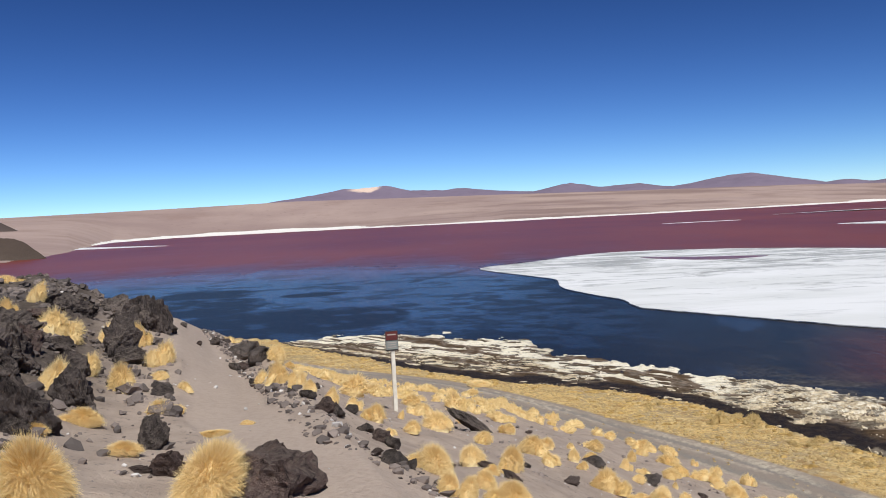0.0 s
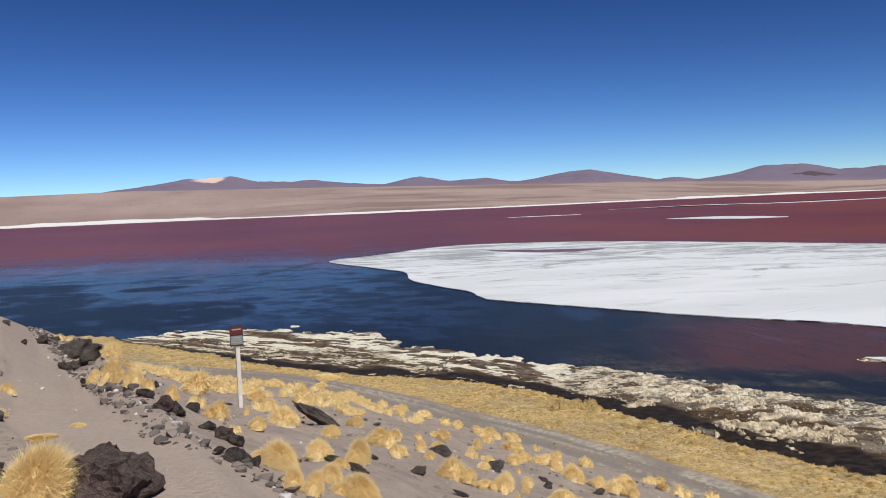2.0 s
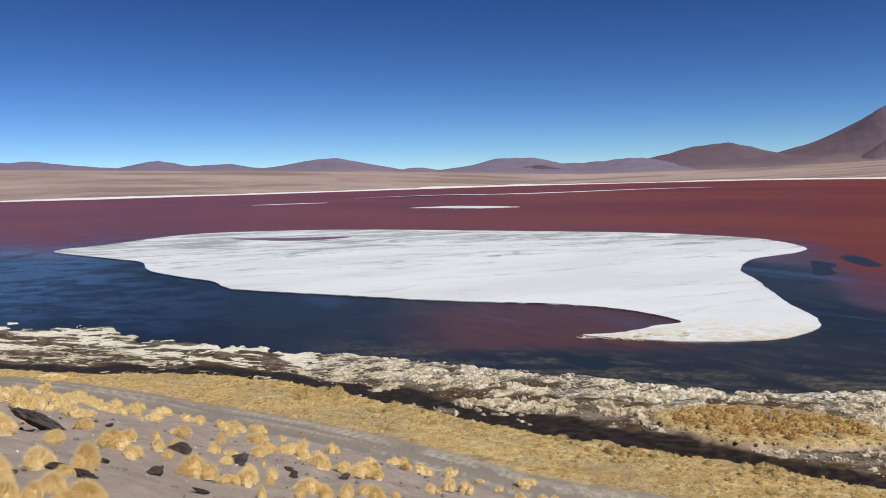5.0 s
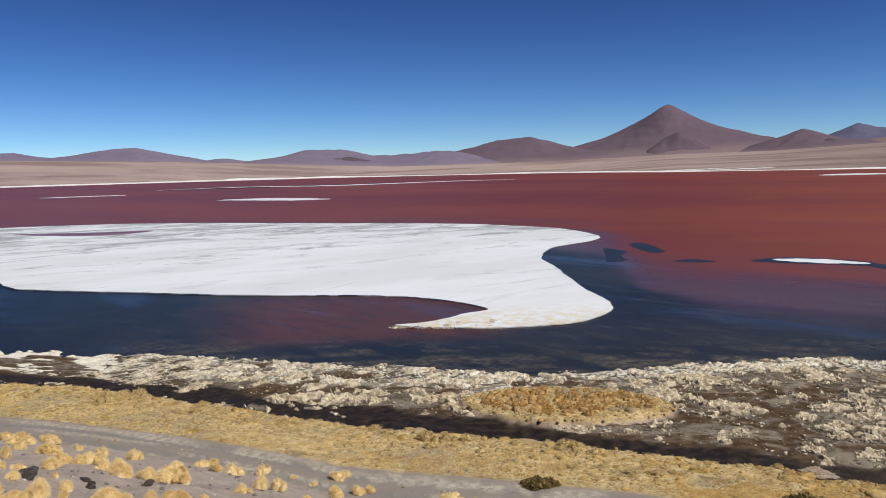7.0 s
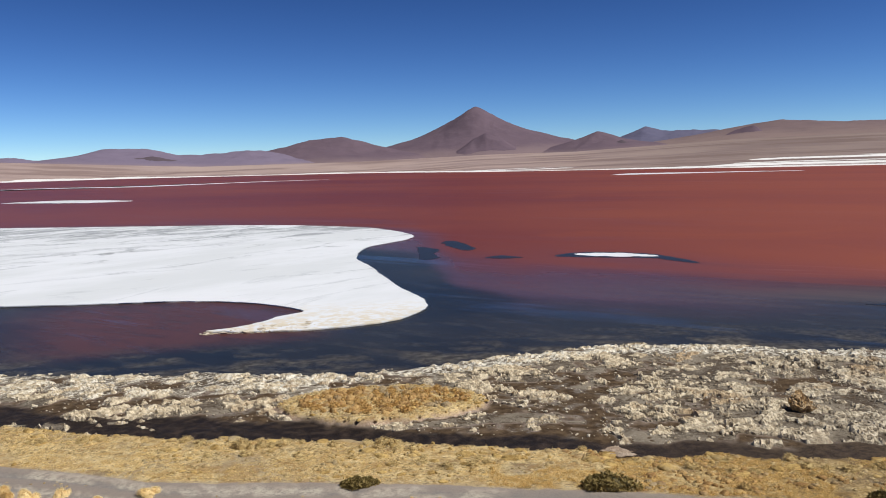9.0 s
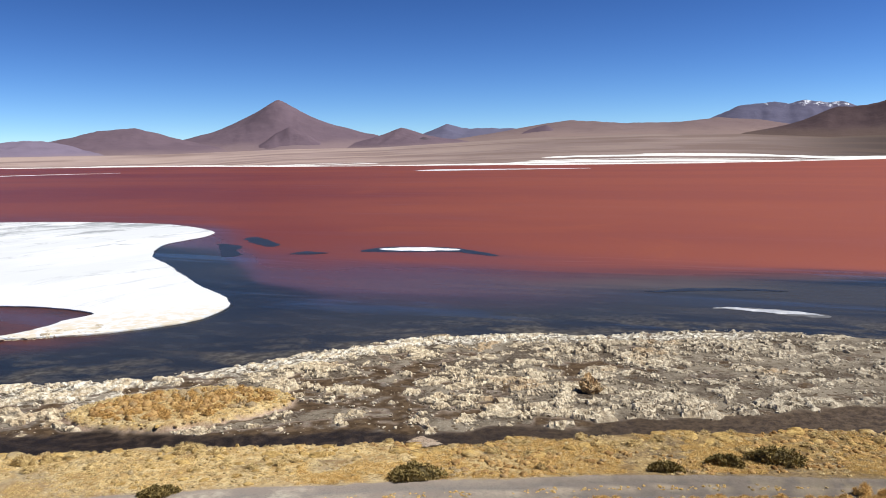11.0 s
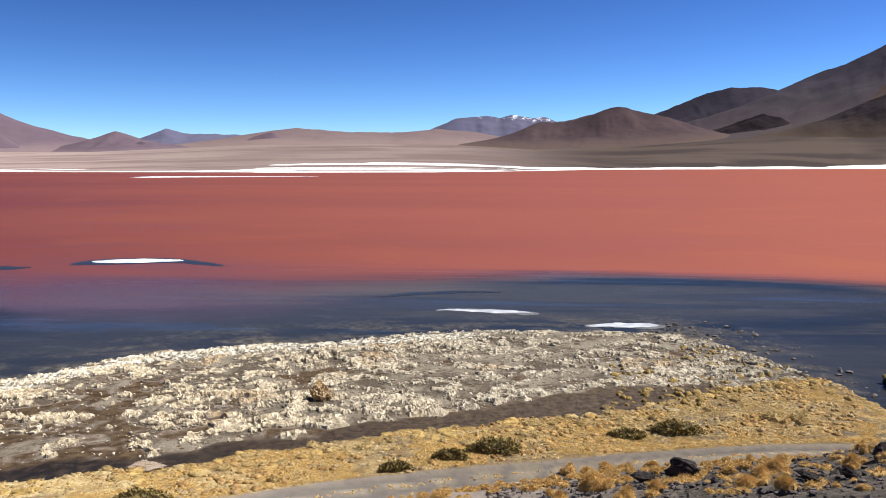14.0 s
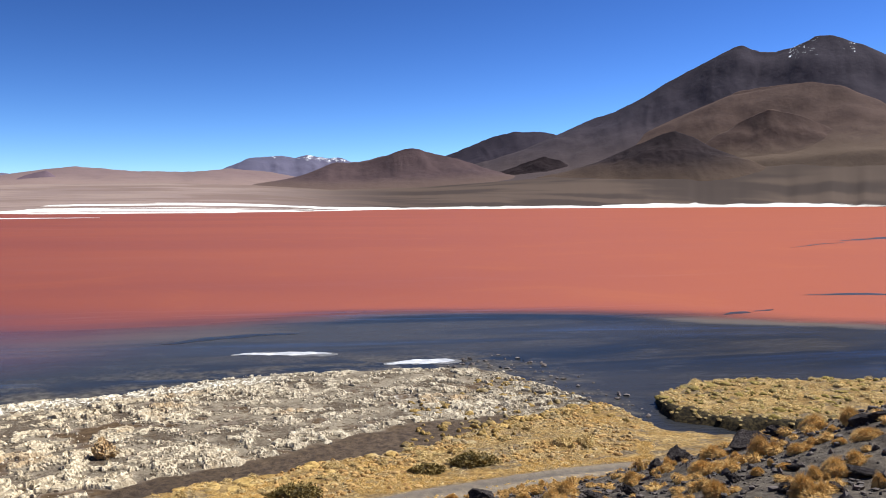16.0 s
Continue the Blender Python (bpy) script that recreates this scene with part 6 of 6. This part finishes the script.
def stones(name, count, az_range, r_range, seed, keep, size, material, label, flat=0.6, detail=0):
    """Many small angular stones in one mesh."""
    xs, ys, g = scatter(count, az_range, r_range, seed, keep)
    zs = np.maximum(terrain(xs, ys)[0], -0.04)
    shapes = []
    for k in range(6):
        bm = bmesh.new()
        bmesh.ops.create_icosphere(bm, subdivisions=1 + detail, radius=0.5)
        v = np.array([q.co[:] for q in bm.verts])
        f = np.array([[q.index for q in p.verts] for p in bm.faces])
        bm.free()
        shapes.append((v * (1 + g.uniform(-0.5, 0.4, (len(v), 1))), f))
    vs, fs, n = [], [], 0
    sizes = size[0] * (size[1] / size[0]) ** (g.uniform(0, 1, len(xs)) ** 2.2)
    for x, y, z, s in zip(xs, ys, zs, sizes):
        v, f = shapes[g.integers(6)]
        a = g.uniform(0, 6.28)
        c, d, e = math.cos(a) * s, math.sin(a) * s, g.uniform(0.6, 1.0)
        vs.append(np.stack([v[:, 0] * c - v[:, 1] * d * e + x, v[:, 0] * d + v[:, 1] * c * e + y, v[:, 2] * s * flat + z + s * 0.12], -1))
        fs.append(f + n)
        n += len(v)
    return tagged(mesh_object(name, np.concatenate(vs), np.concatenate(fs), material, False), label, "stones", kind="stuff")


CRUST_STUFF = straw_material("salt_lumps", rgb(0.25, 0.19, 0.125), rgb(0.70, 0.61, 0.45))
STONE_STUFF = straw_material("small_stones", rgb(0.075, 0.062, 0.056), rgb(0.26, 0.21, 0.18))
BLACK_STUFF = straw_material("black_stones", rgb(0.022, 0.018, 0.017), rgb(0.115, 0.092, 0.080))
PALE_STUFF = straw_material("pale_stones", rgb(0.30, 0.27, 0.24), rgb(0.62, 0.58, 0.54))
stones("salt_crust_lumps", 8000, (20, 111), (37, 70), 61, lambda x, y, az, r: (terrain(x, y)[1]["crust"] > 0.30) & (fbm(x * 1.1, y * 1.1, 4, 621) > 0.50), (0.06, 0.34), CRUST_STUFF, "lumpy cream salt crust broken into small blocks", 0.75)
stones("mud_lumps", 700, (20, 108), (37, 68), 67, lambda x, y, az, r: (terrain(x, y)[1]["wet"] > 0.5) & (terrain(x, y)[1]["channel"] < 0.5) & (r < crust_edge(az) - 3), (0.06, 0.28), CRUST_STUFF, "scattered cream salt lumps on wet mud", 0.6)
stones("finger_lumps", 420, (36.5, 44), (67, 73), 72, lambda x, y, az, r: np.abs(r - 69.6 - 0.15 * np.clip(az - 40, 0, 4)) < 0.35 + 0.25 * np.clip(az - 37, 0, 4), (0.2, 0.75), CRUST_STUFF, "ragged cream salt lumps on the island's tip", 0.5)
stones("shoal_stones", 130, (99, 113), (52, 72), 68, lambda x, y, az, r: (r > crust_edge(az) - 1) & (r < crust_edge(az) + 7), (0.15, 0.55), STONE_STUFF, "dark stones standing in shallow water", 0.6)
stones("knoll_rubble", 520, (-31, -18.5), (9.5, 21), 71, lambda x, y, az, r: terrain(x, y)[1]["path"] < 0.1, (0.05, 0.28), STONE_STUFF, "brown broken rock on the knoll", 0.7, 1)
stones("rubble", 420, (-31, -14), (6.5, 21), 69, lambda x, y, az, r: terrain(x, y)[1]["path"] < 0.2, (0.03, 0.24), STONE_STUFF, "dark broken rubble between lava boulders", 0.7)
stones("salt_crust_fringe", 300, (-12, 12), (60, 100), 62, lambda x, y, az, r: terrain(x, y)[1]["crust"] > 0.6, (0.08, 0.34), CRUST_STUFF, "cream salt crust lumps at the water's edge", 0.4)
stones("slope_stones", 1700, (-30, 38), (3.5, 30), 63, lambda x, y, az, r: terrain(x, y)[1]["path"] < 0.3, (0.025, 0.17), STONE_STUFF, "small dark volcanic stones on the slope", 0.6)
stones("path_stones", 800, (-26, 8), (3.5, 22), 64, lambda x, y, az, r: np.abs(path_offset(x, y)[0] - 0.62) < 0.24, (0.03, 0.15), STONE_STUFF, "row of broken stones along the footpath")
stones("pale_path_stones", 170, (-26, 12), (3.5, 22), 70, lambda x, y, az, r: np.abs(path_offset(x, y)[0] - 0.64) < 0.2, (0.03, 0.12), PALE_STUFF, "pale broken stones along the footpath")
stones("pale_pebbles", 500, (-28, 25), (3.5, 24), 65, lambda x, y, az, r: r > 3, (0.02, 0.09), PALE_STUFF, "scattered pale pebbles on grey dust")
stones("spur_stones", 8000, (88, 131), (8, 30), 66, lambda x, y, az, r: r < 30, (0.035, 0.19), BLACK_STUFF, "dark stony rubble between brown tufts", 0.85)

# ---- shrubs on the flat ----
def shrub(x, y, w, seed):
    g = np.random.default_rng(seed)
    high = w * 0.22
    root = new("shrub")
    r = math.hypot(x, y)
    x, y = x * (1 + 0.3 * w / r), y * (1 + 0.3 * w / r)
    root.matrix_basis = Matrix.Translation((x, y, height(x, y))) @ pose(0, 0, 0, 0, 0, -math.degrees(math.atan2(x, y)))
    count = 2400
    phi, u, rad = g.uniform(0, 2 * np.pi, count), g.uniform(0, 1, count), g.uniform(0.72, 1.0, count)
    lobes = 1 + 0.16 * np.sin(phi * 3 + seed) + 0.10 * np.sin(phi * 7 + seed * 2)
    flat = np.sqrt(1 - u ** 2) * rad * lobes * w / 2
    c = np.stack([flat * np.cos(phi), flat * np.sin(phi) * 0.5, u * rad * high * (1 + 0.25 * np.sin(phi * 4 + seed)) + 0.02], -1)
    a, b = g.normal(0, 1, (count, 3)), g.normal(0, 1, (count, 3))
    a /= np.linalg.norm(a, axis=1)[:, None]
    b = np.cross(a, b)
    b /= np.linalg.norm(b, axis=1)[:, None]
    s = g.uniform(0.025, 0.06, (count, 1))
    v = np.stack([c - a * s * 1.6, c - b * s * 0.6, c + a * s * 1.6, c + b * s * 0.6], 1).reshape(-1, 3)
    mesh_object("foliage", v, np.arange(count * 4).reshape(-1, 4), SHRUB, False, parent=root)
    hv, hf = dome(seed, w * 0.40, high * 0.80, 5, 14)
    hv[:, 1] *= 0.5
    mesh_object("twig_core", hv, hf, SHRUB_HEART, False, parent=root)
    return tagged(root, "low dark olive shrub beside the dirt track", "shrub", "shrubs beside the track")


SHRUB_HEART = plain_material("shrub_heart", rgb(0.10, 0.076, 0.028), rgb(0.155, 0.118, 0.045))
SHRUBS = [(23.02, 21.66, 1.45), (27.91, 13.48, 2.26), (32.45, 4.77, 1.42), (33.99, 2.69, 1.57), (34.79, 0.8, 2.45), (37.51, -5.04, 1.67), (38.12, -7.26, 2.42)]

for k, (x, y, w) in enumerate(SHRUBS):
    shrub(x, y, w, 70 + k)

# ---- warning sign on a post ----
SIGN_WHITE = plain_material("weathered_white_paint", rgb(0.72, 0.68, 0.58), rgb(0.58, 0.53, 0.44), 6, 0.65)
SIGN_RED = plain_material("faded_red_paint", rgb(0.13, 0.030, 0.026), rgb(0.085, 0.026, 0.024), 14, 0.5)
SIGN_GREY = plain_material("grey_green_paint", rgb(0.25, 0.27, 0.24), rgb(0.19, 0.205, 0.19), 14, 0.5)
SIGN_PALE = plain_material("faded_lettering", rgb(0.42, 0.36, 0.32), rgb(0.33, 0.28, 0.25), 30, 0.6)
SIGN_DARK = plain_material("dark_metal", rgb(0.06, 0.055, 0.055), rgb(0.09, 0.08, 0.08), 20, 0.5, 0.6)


def box(name, size, centre, material, parent, label="", bevel=0.004):
    bm = bmesh.new()
    bmesh.ops.create_cube(bm, size=1, matrix=Matrix.Translation(centre) @ Matrix.Diagonal((*size, 1)))
    if bevel:
        bmesh.ops.bevel(bm, geom=bm.edges[:], offset=bevel, segments=2, affect="EDGES")
    return part(name, bm, material, parent, label)


px, py = -1.27, 18.46
sign = new("warning_sign")
sign.matrix_basis = Matrix.Translation((px, py, height(px, py))) @ pose(0, 0, 0, 0, 0, 16)
box("post", (0.085, 0.085, 1.50), (0, 0, 0.65), SIGN_WHITE, sign, "square white painted wooden post", 0.008)
board = box("board", (0.285, 0.018, 0.44), (-0.02, -0.055, 1.58), SIGN_DARK, sign, "dark metal sign board")
box("upper_panel", (0.262, 0.006, 0.185), (-0.02, -0.068, 1.695), SIGN_RED, board, "faded red upper panel", 0.001)
box("lower_panel", (0.262, 0.006, 0.19), (-0.02, -0.068, 1.485), SIGN_GREY, board, "grey green lower panel", 0.001)
box("writing_bar", (0.19, 0.003, 0.028), (-0.02, -0.0735, 1.72), SIGN_PALE, board, "pale line of writing", 0)
for k, width in enumerate((0.20, 0.17, 0.19)):
    box("writing_bar", (width, 0.003, 0.016), (-0.02, -0.0735, 1.545 - 0.05 * k), SIGN_PALE, board, "pale line of writing", 0)
for z in (1.42, 1.36):
    bm = bmesh.new()
    bmesh.ops.create_cone(bm, cap_ends=True, segments=8, radius1=0.011, radius2=0.011, depth=0.02, matrix=Matrix.Translation((0, -0.052, z)) @ pose(0, 0, 0, 90, 0, 0))
    part("bolt", bm, SIGN_DARK, sign)
tagged(sign, "small red and grey warning sign on a white post", "sign")

# ---- single features of the shore ----
ORANGE_CRUST = rock_material("orange_crust", rgb(0.52, 0.33, 0.15), rgb(0.70, 0.53, 0.31), rgb(0.36, 0.19, 0.09))
PINK_SLAB = rock_material("pink_crust", rgb(0.46, 0.34, 0.235), rgb(0.62, 0.49, 0.36), rgb(0.20, 0.13, 0.09))
for name, (x, y, w, h), material, label in (("mineral_mound", (44.19, 10.62, 1.47, 1.4), ORANGE_CRUST, "ragged orange mineral mound on salt crust"), ("crust_slab", (32.55, 15.25, 1.75, 0.42), PINK_SLAB, "flat pinkish crust slab in the dark mud")):
    ob = rock_mesh(name, 901, material, 5, 8, 0.22)
    ob.matrix_basis = Matrix.Translation((x * 1.01, y * 1.01, height(x, y) + h * 0.15)) @ pose(0, 0, 0, 0, 0, -math.degrees(math.atan2(x, y))) @ Matrix.Diagonal((w * 0.62, w * 0.45, h * 0.85 if h > 1 else h * 0.55, 1))
    tagged(ob, label, "rock")
